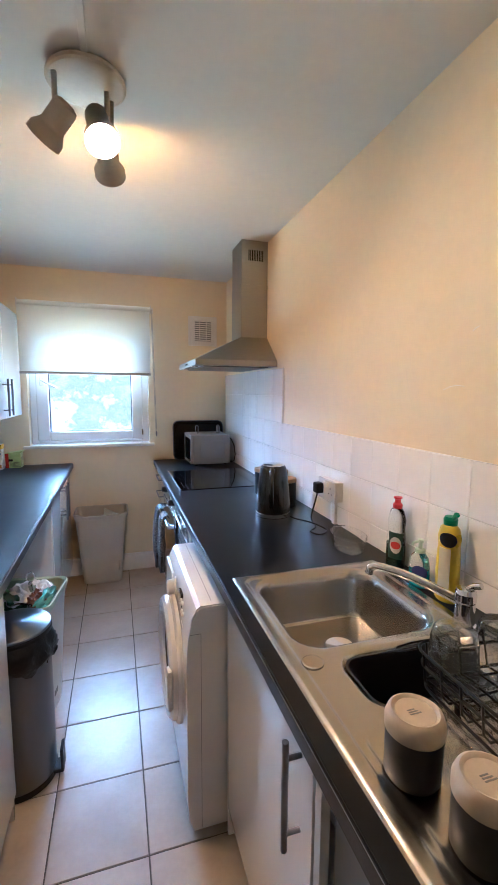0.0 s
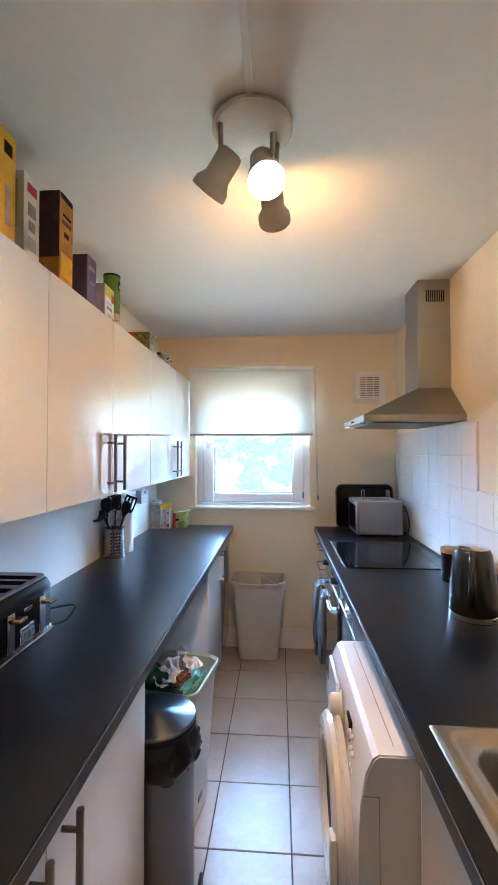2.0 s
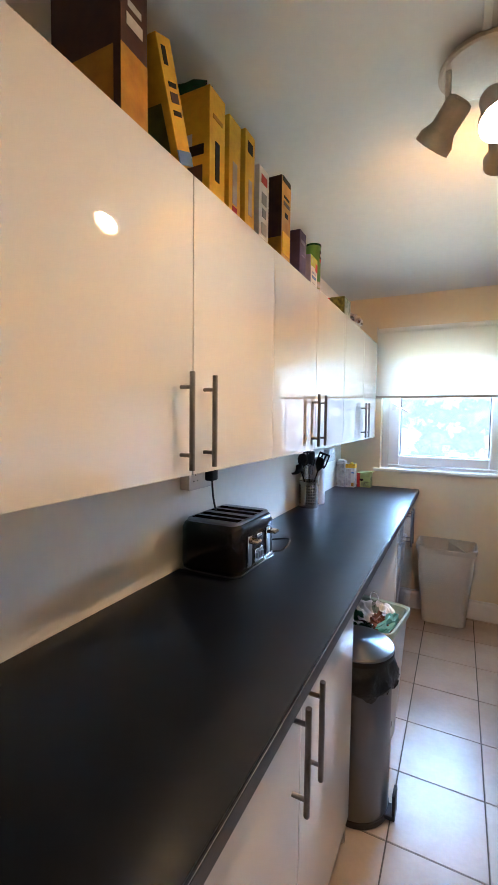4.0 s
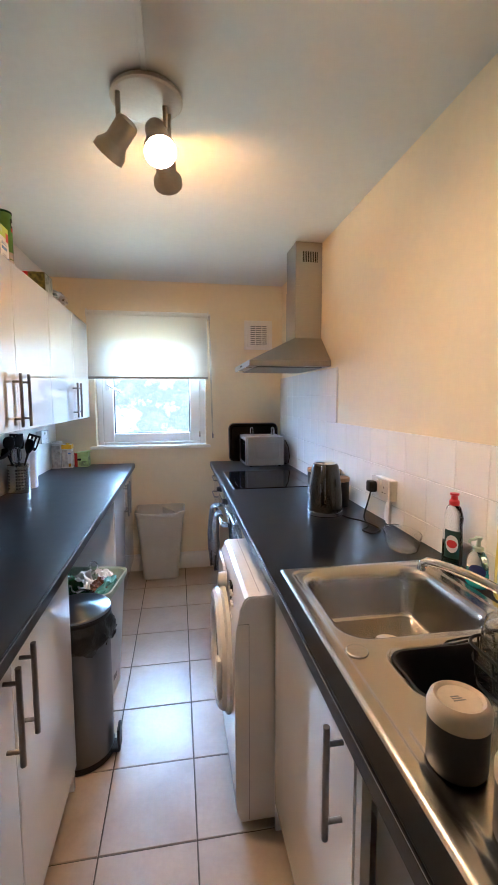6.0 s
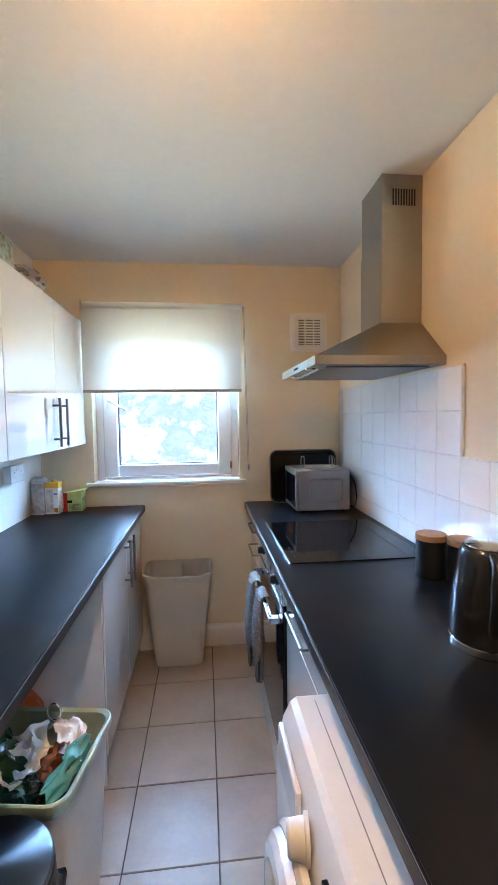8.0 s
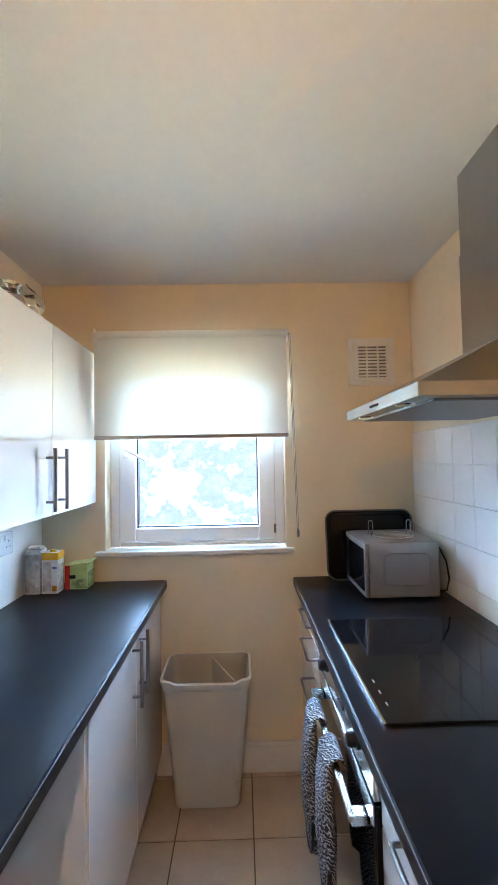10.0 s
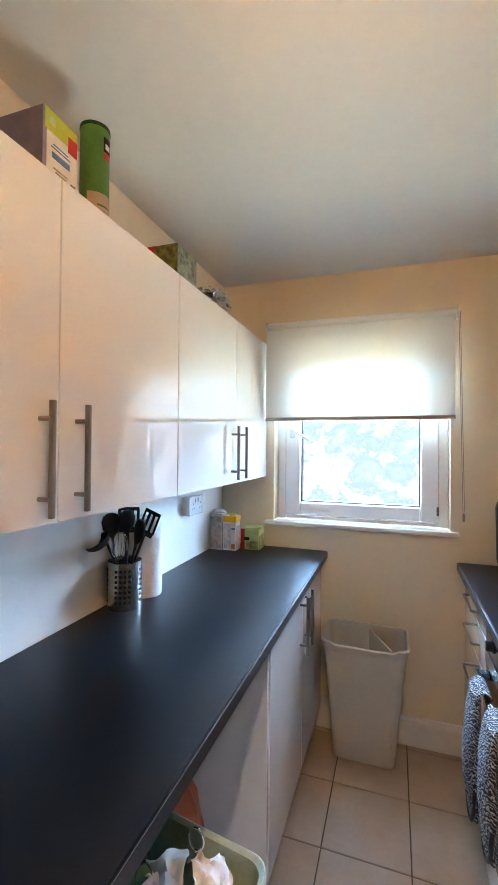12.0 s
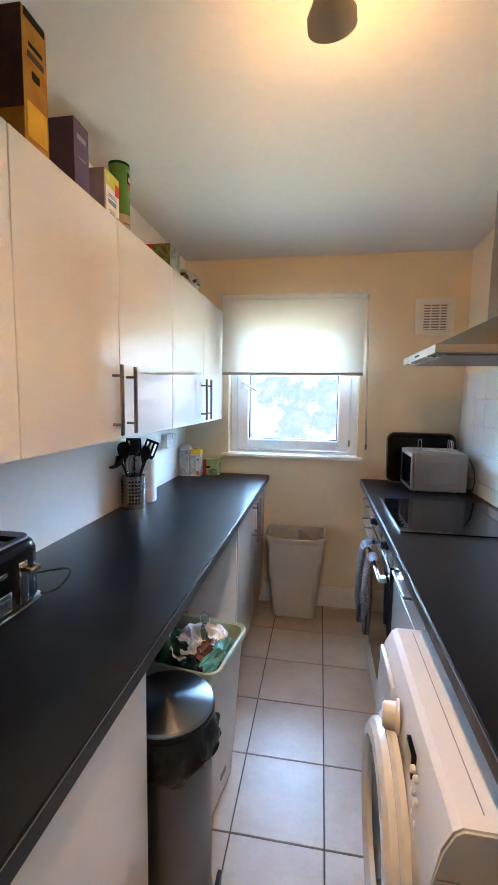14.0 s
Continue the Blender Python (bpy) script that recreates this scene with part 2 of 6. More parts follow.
def garden_material():
    """Sky over pale trees, far brighter than the room."""
    m = bpy.data.materials.new("bright_garden")
    m.use_nodes = True
    nt = m.node_tree
    n, l = nt.nodes, nt.links
    n.remove(n["Principled BSDF"])
    tc = n.new("ShaderNodeTexCoord")
    a = n.new("ShaderNodeTexNoise")
    a.inputs["Scale"].default_value, a.inputs["Detail"].default_value, a.inputs["Roughness"].default_value = 0.85, 10, 0.70
    l.new(tc.outputs["Object"], a.inputs["Vector"])
    r = n.new("ShaderNodeValToRGB")
    e = r.color_ramp.elements
    e[0].position, e[0].color = 0.36, (0.175, 0.195, 0.20, 1)
    e[1].position, e[1].color = 0.56, (0.30, 0.305, 0.315, 1)
    mid = e.new(0.48)
    mid.color = (0.105, 0.127, 0.140, 1)
    l.new(a.outputs["Fac"], r.inputs[0])
    em = n.new("ShaderNodeEmission")
    em.inputs[1].default_value = 2.4
    l.new(r.outputs[0], em.inputs[0])
    l.new(em.outputs[0], n["Material Output"].inputs[0])
    return m


# ---- mesh helpers: everything is modelled in world metres ----
PLACE = {}


def thing(name, at, label, category, group="", kind=""):
    ob = new(name)
    ob.location = at
    ob.empty_display_size = 0.05
    PLACE[ob.name] = Matrix.Translation(at)
    return tagged(ob, label, category, group, kind)


def mesh_of(name, bm, mat, smooth=20):
    me = bpy.data.meshes.new(name)
    bmesh.ops.recalc_face_normals(bm, faces=bm.faces[:])
    bm.to_mesh(me)
    bm.free()
    me.materials.append(mat)
    if smooth:
        me.shade_smooth()
        me.set_sharp_from_angle(angle=radians(smooth))
    return me


def part(name, bm, mat, parent=None, label="", smooth=20):
    """One mesh object; bm is in world coordinates."""
    if parent is not None:
        inv = PLACE[parent.name].inverted()
        bm.transform(inv)
    ob = new(name, mesh_of(name, bm, mat, smooth))
    if parent is not None:
        ob.parent = parent
        PLACE[ob.name] = PLACE[parent.name]
    else:
        PLACE[ob.name] = Matrix.Identity(4)
    return tagged(ob, label)


def solid(name, bm, mat, label, category, group="", kind="", smooth=20):
    """A thing that is one mesh, with its origin at its base."""
    lo = [min(v.co[i] for v in bm.verts) for i in range(3)]
    hi = [max(v.co[i] for v in bm.verts) for i in range(3)]
    at = Vector(((lo[0] + hi[0]) / 2, (lo[1] + hi[1]) / 2, lo[2]))
    bm.transform(Matrix.Translation(-at))
    ob = new(name, mesh_of(name, bm, mat, smooth))
    ob.location = at
    PLACE[ob.name] = Matrix.Translation(at)
    return tagged(ob, label, category, group, kind)


def box(x0, x1, y0, y1, z0, z1, bevel=0.0, bm=None, seg=2):
    own = bmesh.new()
    r = bmesh.ops.create_cube(own, size=1)
    for v in r["verts"]:
        v.co = Vector(((x0 + x1) / 2 + v.co.x * (x1 - x0), (y0 + y1) / 2 + v.co.y * (y1 - y0), (z0 + z1) / 2 + v.co.z * (z1 - z0)))
    if bevel:
        bmesh.ops.bevel(own, geom=own.edges[:], offset=bevel, segments=seg, affect="EDGES", profile=0.5)
    return join(bm, own)


def join(bm, own):
    if bm is None:
        return own
    me = bpy.data.meshes.new("scratch")
    own.to_mesh(me)
    own.free()
    bm.from_mesh(me)
    bpy.data.meshes.remove(me)
    return bm


def lathe(profile, at=(0, 0, 0), seg=32, bm=None, m=None):
    """Turns (radius, height) pairs round the z axis."""
    own = bmesh.new()
    rings = []
    for r, z in profile:
        if r < 1e-5:
            rings.append([own.verts.new((0, 0, z))])
        else:
            rings.append([own.verts.new((r * math.cos(2 * math.pi * i / seg), r * math.sin(2 * math.pi * i / seg), z)) for i in range(seg)])
    for a, b in zip(rings, rings[1:]):
        for i in range(seg):
            j = (i + 1) % seg
            if len(a) == 1 and len(b) == 1:
                continue
            if len(a) == 1:
                own.faces.new((a[0], b[j], b[i]))
            elif len(b) == 1:
                own.faces.new((a[i], a[j], b[0]))
            else:
                own.faces.new((a[i], a[j], b[j], b[i]))
    own.transform(Matrix.Translation(at) @ (m if m is not None else Matrix.Identity(4)))
    return join(bm, own)


def tube(points, r, seg=16, bm=None, closed=False):
    """A round rod along points."""
    own = bmesh.new()
    pts = [Vector(p) for p in points]
    count = len(pts)
    up = Vector((0, 0, 1))
    rings = []
    for i, p in enumerate(pts):
        a = pts[i - 1] if i or closed else p
        b = pts[(i + 1) % count] if i < count - 1 or closed else p
        d = (b - a).normalized()
        side = d.cross(up if abs(d.z) < 0.95 else Vector((1, 0, 0))).normalized()
        if rings and side.dot(last) < 0:
            side = -side
        last = side
        other = d.cross(side)
        rings.append([own.verts.new(p + r * (math.cos(2 * math.pi * k / seg) * side + math.sin(2 * math.pi * k / seg) * other)) for k in range(seg)])
    pairs = list(zip(rings, rings[1:]))
    if closed:
        pairs.append((rings[-1], rings[0]))
    for a, b in pairs:
        for k in range(seg):
            own.faces.new((a[k], a[(k + 1) % seg], b[(k + 1) % seg], b[k]))
    if not closed:
        own.faces.new(rings[0])
        own.faces.new(rings[-1])
    return join(bm, own)


def round_rect(x0, x1, y0, y1, r, steps=5):
    """Corner-rounded outline, counter-clockwise."""
    out = []
    for cx, cy, a0 in ((x1 - r, y1 - r, 0), (x0 + r, y1 - r, 90), (x0 + r, y0 + r, 180), (x1 - r, y0 + r, 270)):
        for k in range(steps + 1):
            a = radians(a0 + 90 * k / steps)
            out.append((cx + r * math.cos(a), cy + r * math.sin(a)))
    return out


def loft(loops, bm=None, cap0=True, cap1=True):
    """Skins equal-length loops of points."""
    own = bmesh.new()
    rings = [[own.verts.new(p) for p in loop] for loop in loops]
    for a, b in zip(rings, rings[1:]):
        n = len(a)
        for i in range(n):
            own.faces.new((a[i], a[(i + 1) % n], b[(i + 1) % n], b[i]))
    if cap0:
        own.faces.new(rings[0][::-1])
    if cap1:
        own.faces.new(rings[-1])
    return join(bm, own)


def lump(at, size, seed, rough=0.35, sub=3, freq=2.2, bm=None):
    """A crumpled, creased lump."""
    own = bmesh.new()
    bmesh.ops.create_icosphere(own, subdivisions=sub, radius=1)
    off = Vector((seed * 7.3, seed * 3.1, seed * 5.7))
    for v in own.verts:
        k = 1 + rough * (1 - 2 * abs(noise.noise(v.co * freq + off))) + rough * 0.4 * noise.noise(v.co * freq * 3 + off)
        v.co = Vector((at[0] + v.co.x * size[0] * k, at[1] + v.co.y * size[1] * k, at[2] + v.co.z * size[2] * k))
    return join(bm, own)


def arc(cx, cy, r, a0, a1, n=10):
    return [(cx + r * math.cos(radians(a0 + (a1 - a0) * i / n)), cy + r * math.sin(radians(a0 + (a1 - a0) * i / n))) for i in range(n + 1)]


def bar_handle(parent, x, out, y, z0, z1):
    """Upright T-bar handle: rod and two posts. out: +1 or -1 along x."""
    bm = lathe([(0, 0), (0.0062, 0), (0.0068, 0.0015), (0.0068, z1 - z0 - 0.0015), (0.0062, z1 - z0), (0, z1 - z0)], (x + out * 0.032, y, z0), 24)
    for z in (z0 + 0.035, z1 - 0.035):
        tube([(x, y, z), (x + out * 0.032, y, z)], 0.0050, 16, bm)
    part("handle", bm, M_HANDLE, parent, "satin nickel bar handle")


def flat_handle(parent, x, y0, y1, z):
    """Horizontal D handle on a front that faces -x."""
    bm = tube([(x, y0, z), (x - 0.024, y0, z), (x - 0.030, y0 + 0.006, z), (x - 0.030, y1 - 0.006, z), (x - 0.024, y1, z), (x, y1, z)], 0.005, 16)
    part("handle", bm, M_HANDLE, parent, "satin nickel bar handle")


# ---- structure ----
def slab(name, bm, mat, label, category):
    return tagged(part(name, bm, mat, None, label, smooth=0), "", category, "", "structure")


floor = slab("floor", box(WX - 0.2, EX + 0.2, SY - 0.2, NY + 0.2, -0.12, -0.004), M_FGROUT, "beige ceramic floor tiles with dark grout", "floor")
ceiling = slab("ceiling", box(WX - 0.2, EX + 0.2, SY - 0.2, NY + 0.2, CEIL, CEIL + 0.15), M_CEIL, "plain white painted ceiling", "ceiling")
wall_west = slab("wall_west", box(WX - 0.15, WX, SY, NY, -0.004, CEIL), M_WHITEWALL, "pale painted plaster wall behind the worktop", "wall")
wall_east = slab("wall_east", box(EX, EX + 0.15, SY, NY, -0.004, CEIL), M_CREAM, "cream painted wall with white tiled splashback", "wall")
wall_south = slab("wall_south", box(WX - 0.15, EX + 0.15, SY - 0.15, SY, -0.004, CEIL), M_CREAM, "plain cream painted end wall", "wall")
x0, x1, z0, z1 = WIN
bm = box(WX - 0.15, x0, NY, NY + 0.24, -0.004, CEIL)
box(x1, EX + 0.15, NY, NY + 0.24, -0.004, CEIL, bm=bm)
box(x0, x1, NY, NY + 0.24, -0.004, z0 - 0.022, bm=bm)
box(x0, x1, NY, NY + 0.24, z1, CEIL, bm=bm)
wall_north = slab("wall_north", bm, M_CREAM, "cream painted wall with a window opening", "wall")

# skirting on the window wall
prof = [(0, 0.0), (0.016, 0.0), (0.016, 0.098), (0.012, 0.112), (0.008, 0.118), (0.006, 0.132), (0, 0.135)]
bm = loft([[(x, NY - 0.001 - d, h) for d, h in prof] for x in (1.46, 2.19)])
tagged(part("baseboard", bm, M_GLOSSPAINT, None, "white gloss moulded skirting board", smooth=20), "", "skirting board", "", "structure")

# window
window = thing("window_1", ((x0 + x1) / 2, NY, z0), "white plastic casement window with clear pane", "window", "", "structure")
bm = box(x0 - 0.045, x1 + 0.035, NY - 0.028, NY + 0.075, z0 - 0.022, z0, 0.006)
part("window_sill", bm, M_GLOSSPAINT, window, "white painted sill board")
fy0, fy1 = NY + 0.075, NY + 0.135
bm = box(x0, x0 + 0.05, fy0, fy1, z0, z1, 0.006)
box(x1 - 0.05, x1, fy0, fy1, z0, z1, 0.006, bm)
box(x0 + 0.05, x1 - 0.05, fy0, fy1, z0, z0 + 0.022, 0.004, bm)
box(x0 + 0.05, x1 - 0.05, fy0, fy1, z1 - 0.05, z1, 0.004, bm)
part("window_frame", bm, M_UPVC, window)
sx0, sx1, sz0, sz1 = x0 + 0.046, x1 - 0.046, z0 + 0.026, z1 - 0.046
sash = box(sx0, sx0 + 0.085, fy0 - 0.018, fy1 - 0.01, sz0, sz1, 0.008)
box(sx1 - 0.082, sx1, fy0 - 0.018, fy1 - 0.01, sz0, sz1, 0.008, sash)
box(sx0 + 0.085, sx1 - 0.082, fy0 - 0.018, fy1 - 0.01, sz0, sz0 + 0.07, 0.008, sash)
box(sx0 + 0.085, sx1 - 0.082, fy0 - 0.018, fy1 - 0.01, sz1 - 0.075, sz1, 0.008, sash)
sash = part("sash", sash, M_UPVC, window)
gx0, gx1, gz0, gz1 = sx0 + 0.085, sx1 - 0.082, sz0 + 0.07, sz1 - 0.075
bm = box(gx0 - 0.001, gx0 + 0.006, fy0 + 0.004, fy1 - 0.02, gz0, gz1)
box(gx1 - 0.006, gx1 + 0.001, fy0 + 0.004, fy1 - 0.02, gz0, gz1, bm=bm)
box(gx0, gx1, fy0 + 0.004, fy1 - 0.02, gz0 - 0.001, gz0 + 0.006, bm=bm)
part("gasket", bm, M_BLACK, sash, "black rubber gasket")
pane = part("pane", box(gx0, gx1, fy0 + 0.016, fy0 + 0.020, gz0, gz1), M_GLASS, sash, smooth=0)
pane.visible_shadow = False
bm = box(sx0 + 0.028, sx0 + 0.058, fy0 - 0.026, fy0 - 0.018, 1.47, 1.56, 0.003)
tube([(sx0 + 0.043, fy0 - 0.026, 1.515), (sx0 + 0.043, fy0 - 0.055, 1.515), (sx0 + 0.06, fy0 - 0.060, 1.505), (sx0 + 0.145, fy0 - 0.060, 1.455)], 0.0075, 10, bm)
part("window_handle", bm, M_WHITE, sash, "white lever handle")
bm = box(x1 - 0.056, x1 - 0.044, fy0 - 0.024, fy0 - 0.016, z0 + 0.06, z0 + 0.105, 0.002)
part("hinge", bm, M_STEEL, window, "steel hinge")

backdrop = slab("backdrop", box(-9, 12, 14.0, 14.05, -6, 9), garden_material(), "bright sky and pale trees in the distance", "backdrop")

# roller blind in front of the opening
blind = thing("roller_blind", (1.64, NY, 1.56), "cream roller blind pulled half down over window", "blind")
BY = NY - 0.045
part("fabric", box(1.190, 2.098, BY - 0.0006, BY + 0.0006, 1.572, 2.035), M_BLIND, blind, "translucent cream fabric", smooth=0)
part("bottom_bar", box(1.188, 2.100, BY - 0.006, BY + 0.006, 1.556, 1.574, 0.003), M_RAIL, blind, "slim grey-beige bottom rail")
part("roller", tube([(1.196, BY + 0.012, 2.052), (2.103, BY + 0.012, 2.052)], 0.021, 20), M_BLIND, blind)
for x in (1.190, 2.107):
    bm = box(x - 0.003, x + 0.003, BY - 0.012, NY, 2.02, 2.082, 0.002)
    box(x - 0.003, x + 0.022, NY - 0.004, NY, 2.03, 2.075, 0.001, bm)
    part("bracket", bm, M_WHITE2, blind, "white end bracket")
for dx, dz in ((0.0, 0.0), (0.007, 0.012)):
    pts = [(2.110 + dx + 0.020 * k / 9, BY - 0.012 + dx, 2.05 - (0.93 - dz) * k / 9) for k in range(10)]
    part("chain", tube(pts, 0.0014, 6), M_GREYMARK, blind, "thin beaded pull chain")
part("chain_weight", lathe([(0, 0), (0.006, 0.004), (0.007, 0.03), (0.003, 0.042), (0, 0.043)], (2.134, BY - 0.008, 1.085), 12), M_GREYMARK, blind, "small grey chain weight")

# wall vent
vent = thing("wall_vent", (2.515, NY, 1.80), "cream plastic louvred wall vent", "vent")
bm = box(2.402, 2.632, NY - 0.006, NY, 1.800, 2.032, 0.003)
box(2.425, 2.609, NY - 0.012, NY - 0.004, 1.823, 2.009, 0.003, bm)
part("frame", bm, M_GLOSSPAINT, vent)
part("backing", box(2.452, 2.584, NY - 0.0135, NY - 0.011, 1.838, 1.994), M_GREYMARK, vent, "dark gaps")
for k in range(10):
    z = 1.842 + 0.0162 * k
    bm = box(2.447, 2.589, NY - 0.019, NY - 0.013, z, z + 0.0085, 0.0015, seg=1)
    part("slat", bm, M_GLOSSPAINT, vent)
for x in (2.488, 2.541):
    part("mullion", box(x, x + 0.007, NY - 0.020, NY - 0.0125, 1.838, 1.996, 0.001, seg=1), M_GLOSSPAINT, vent)

# slim cable trunking along the ceiling to the lamp
part("trim", box(1.776, 1.794, SY, 1.955, CEIL - 0.010, CEIL, 0.002), M_CEIL, None, "white cable trunking on the ceiling")
tagged(bpy.data.objects["trim"], "", "cable trunking", "", "structure")


# ---- fitted units ----
def door_panel(parent, x_face, out, y0, y1, z0, z1, name="door", mat=None):
    """A slab front whose face lies at x_face and looks along out."""
    a, b = sorted((x_face, x_face - out * 0.018))
    return part(name, box(a, b, y0 + 0.0015, y1 - 0.0015, z0, z1, 0.0018), mat or M_GLOSS, parent)


def wall_cabinet(y0, mid, y1):
    c = thing("wall_cabinet", ((WX + UX) / 2, mid, UZ0), "white high-gloss wall cabinet with two closed doors", "wall cabinet", "wall cabinets over the worktop")
    part("body", box(WX, UX - 0.020, y0 + 0.001, y1 - 0.001, UZ0 + 0.004, UZ1 - 0.002, 0.0015), M_CARCASS, c)
    for a, b, hy in ((y0, mid, mid - 0.050), (mid, y1, mid + 0.050)):
        d = door_panel(c, UX, 1, a, b, UZ0, UZ1)
        bar_handle(d, UX, 1, hy, UZ0 + 0.018, UZ0 + 0.245)


for y0, mid, y1 in ((0.13, 0.63, 1.13), (1.13, 1.632, 2.120), (2.120, 2.606, 3.113), (3.113, 3.635, 4.104)):
    wall_cabinet(y0, mid, y1)


def left_base(y0, y1, handles=True):
    mid = (y0 + y1) / 2
    c = thing("base_cabinet", (1.2, mid, 0), "white high-gloss base cabinet with two closed doors", "base cabinet", "base cabinets under the long worktop")
    part("body", box(WX, LDOOR - 0.020, y0, y1, 0.10, TOP - THICK, 0.0015), M_CARCASS, c)
    part("plinth", box(WX + 0.05, LDOOR - 0.055, y0, y1, 0, 0.10), M_CARCASS, c)
    for a, b, hy in ((y0, mid, mid - 0.048), (mid, y1, mid + 0.048)):
        d = door_panel(c, LDOOR, 1, a, b, 0.105, TOP - THICK - 0.006, mat=M_SATIN)
        bar_handle(d, LDOOR, 1, hy, 0.600, 0.828)
    return c


left_base(0.10, 1.10)
near_unit = left_base(1.10, 2.10)
part("end_panel", box(WX, LDOOR - 0.012, 2.101, 2.119, 0, TOP - THICK, 0.001), M_SATIN, near_unit)
far_unit = left_base(3.155, 4.10)
part("end_panel", box(WX, LDOOR - 0.004, 3.136, 3.154, 0, TOP - THICK, 0.001), M_SATIN, far_unit)


def worktop(outline, hole, label):
    """A laminate slab with an optional rectangular cut-out; each edge slightly rounded."""
    x0, x1, y0, y1 = outline
    bm = bmesh.new()
    xs, ys = [x0, x1], [y0, y1]
    if hole:
        xs, ys = [x0, hole[0], hole[1], x1], [y0, hole[2], hole[3], y1]
    grid = {}
    for z in (TOP - THICK, TOP):
        for i, x in enumerate(xs):
            for j, y in enumerate(ys):
                grid[i, j, z] = bm.verts.new((x, y, z))
    solid_cells = [(i, j) for i in range(len(xs) - 1) for j in range(len(ys) - 1) if not (hole and (i, j) == (1, 1))]
    for i, j in solid_cells:
        for z in (TOP - THICK, TOP):
            bm.faces.new((grid[i, j, z], grid[i + 1, j, z], grid[i + 1, j + 1, z], grid[i, j + 1, z]))
        for (a, b), nb in ((((i, j), (i + 1, j)), (i, j - 1)), (((i, j + 1), (i + 1, j + 1)), (i, j + 1)), (((i, j), (i, j + 1)), (i - 1, j)), (((i + 1, j), (i + 1, j + 1)), (i + 1, j))):
            if nb not in solid_cells:
                bm.faces.new((grid[(*a, TOP - THICK)], grid[(*b, TOP - THICK)], grid[(*b, TOP)], grid[(*a, TOP)]))
    bmesh.ops.recalc_face_normals(bm, faces=bm.faces[:])
    rim = [e for e in bm.edges if len(e.link_faces) == 2 and abs(e.link_faces[0].normal.dot(e.link_faces[1].normal)) < 0.5 and abs(e.verts[0].co.z - e.verts[1].co.z) < 1e-4]
    bmesh.ops.bevel(bm, geom=rim, offset=0.004, segments=3, affect="EDGES")
    top = thing("worktop", ((x0 + x1) / 2, (y0 + y1) / 2, TOP - THICK), label, "worktop")
    part("slab", bm, M_WORKTOP, top)
    fx = x1 if x1 == LEDGE else x0
    part("front_edging", box(fx - 0.0012, fx + 0.0012, y0 + 0.01, y1 - 0.003, TOP - THICK + 0.003, TOP - 0.0045, 0.0006, seg=1), M_WEDGE, top, "thin laminate edging strip")
    part("joint_line", box(fx - 0.0004, fx + 0.0004, y0 + 0.01, y1 - 0.003, TOP - 0.0040, TOP - 0.0034), M_GREYMARK, top, "worn pale edge line")
    return top


worktop((WX + 0.001, LEDGE, SY + 0.3, NY - 0.001), None, "long charcoal laminate worktop on white base cabinets")
SINK = (2.150, 2.632, 0.84, 1.815)
worktop((REDGE, EX - 0.001, SY + 0.3, NY - 0.001), (SINK[0] + 0.03, SINK[1] - 0.03, SINK[2] + 0.02, SINK[3] - 0.02), "charcoal laminate worktop with sink and hob set in")

# right-hand units
sink_unit = thing("sink_cabinet", (2.4, 1.25, 0), "white high-gloss cabinet under the sink", "base cabinet")
part("body", box(RDOOR + 0.048, EX, 0.60, 1.845, 0.10, 0.66), M_CARCASS, sink_unit)
part("plinth", box(RDOOR + 0.055, EX, 0.60, 1.845, 0, 0.10), M_CARCASS, sink_unit)
part("end_panel", box(RDOOR + 0.004, EX, 1.846, 1.862, 0, TOP - THICK), M_CARCASS, sink_unit)
d = door_panel(sink_unit, RDOOR, -1, 1.255, 1.845, 0.105, TOP - THICK - 0.006)
bar_handle(d, RDOOR, -1, 1.305, 0.588, 0.812)
part("filler_strip", box(RDOOR + 0.002, RDOOR + 0.020, 1.228, 1.250, 0.105, TOP - THICK - 0.006, 0.001), M_CARCASS, sink_unit, "narrow white filler strip")
# set-back slab with a darker grey base colour than the white fronts
part("recessed_panel", box(RDOOR + 0.030, RDOOR + 0.046, 0.66, 1.228, 0.105, TOP - THICK - 0.002, 0.001), M_RECESSGREY, sink_unit, "plain grey slab set back in the recess")

drawer_unit = thing("drawer_cabinet", (2.4, 2.70, 0), "narrow white cabinet with a drawer and door", "base cabinet")
part("body", box(RDOOR + 0.020, EX, 2.450, 2.945, 0.10, TOP - THICK), M_CARCASS, drawer_unit)
part("plinth", box(RDOOR + 0.02, EX, 2.450, 2.945, 0, 0.10), M_CARCASS, drawer_unit)
d = door_panel(drawer_unit, RDOOR, -1, 2.452, 2.943, 0.715, TOP - THICK - 0.006, "drawer")
flat_handle(d, RDOOR, 2.585, 2.80, 0.800)
d = door_panel(drawer_unit, RDOOR, -1, 2.452, 2.943, 0.105, 0.711)

far_drawers = thing("drawer_cabinet", (2.4, 3.82, 0), "white four-drawer cabinet beside the built-in oven", "base cabinet")
part("body", box(RDOOR + 0.020, EX, 3.555, 4.10, 0.10, TOP - THICK), M_CARCASS, far_drawers)
part("plinth", box(RDOOR + 0.02, EX, 3.555, 4.10, 0, 0.10), M_CARCASS, far_drawers)
for a, b in ((0.745, 0.846), (0.605, 0.741), (0.405, 0.601), (0.105, 0.401)):
    d = door_panel(far_drawers, RDOOR, -1, 3.557, 4.098, a, b, "drawer")
    flat_handle(d, RDOOR, 3.72, 3.92, (a + b) / 2 + 0.005)


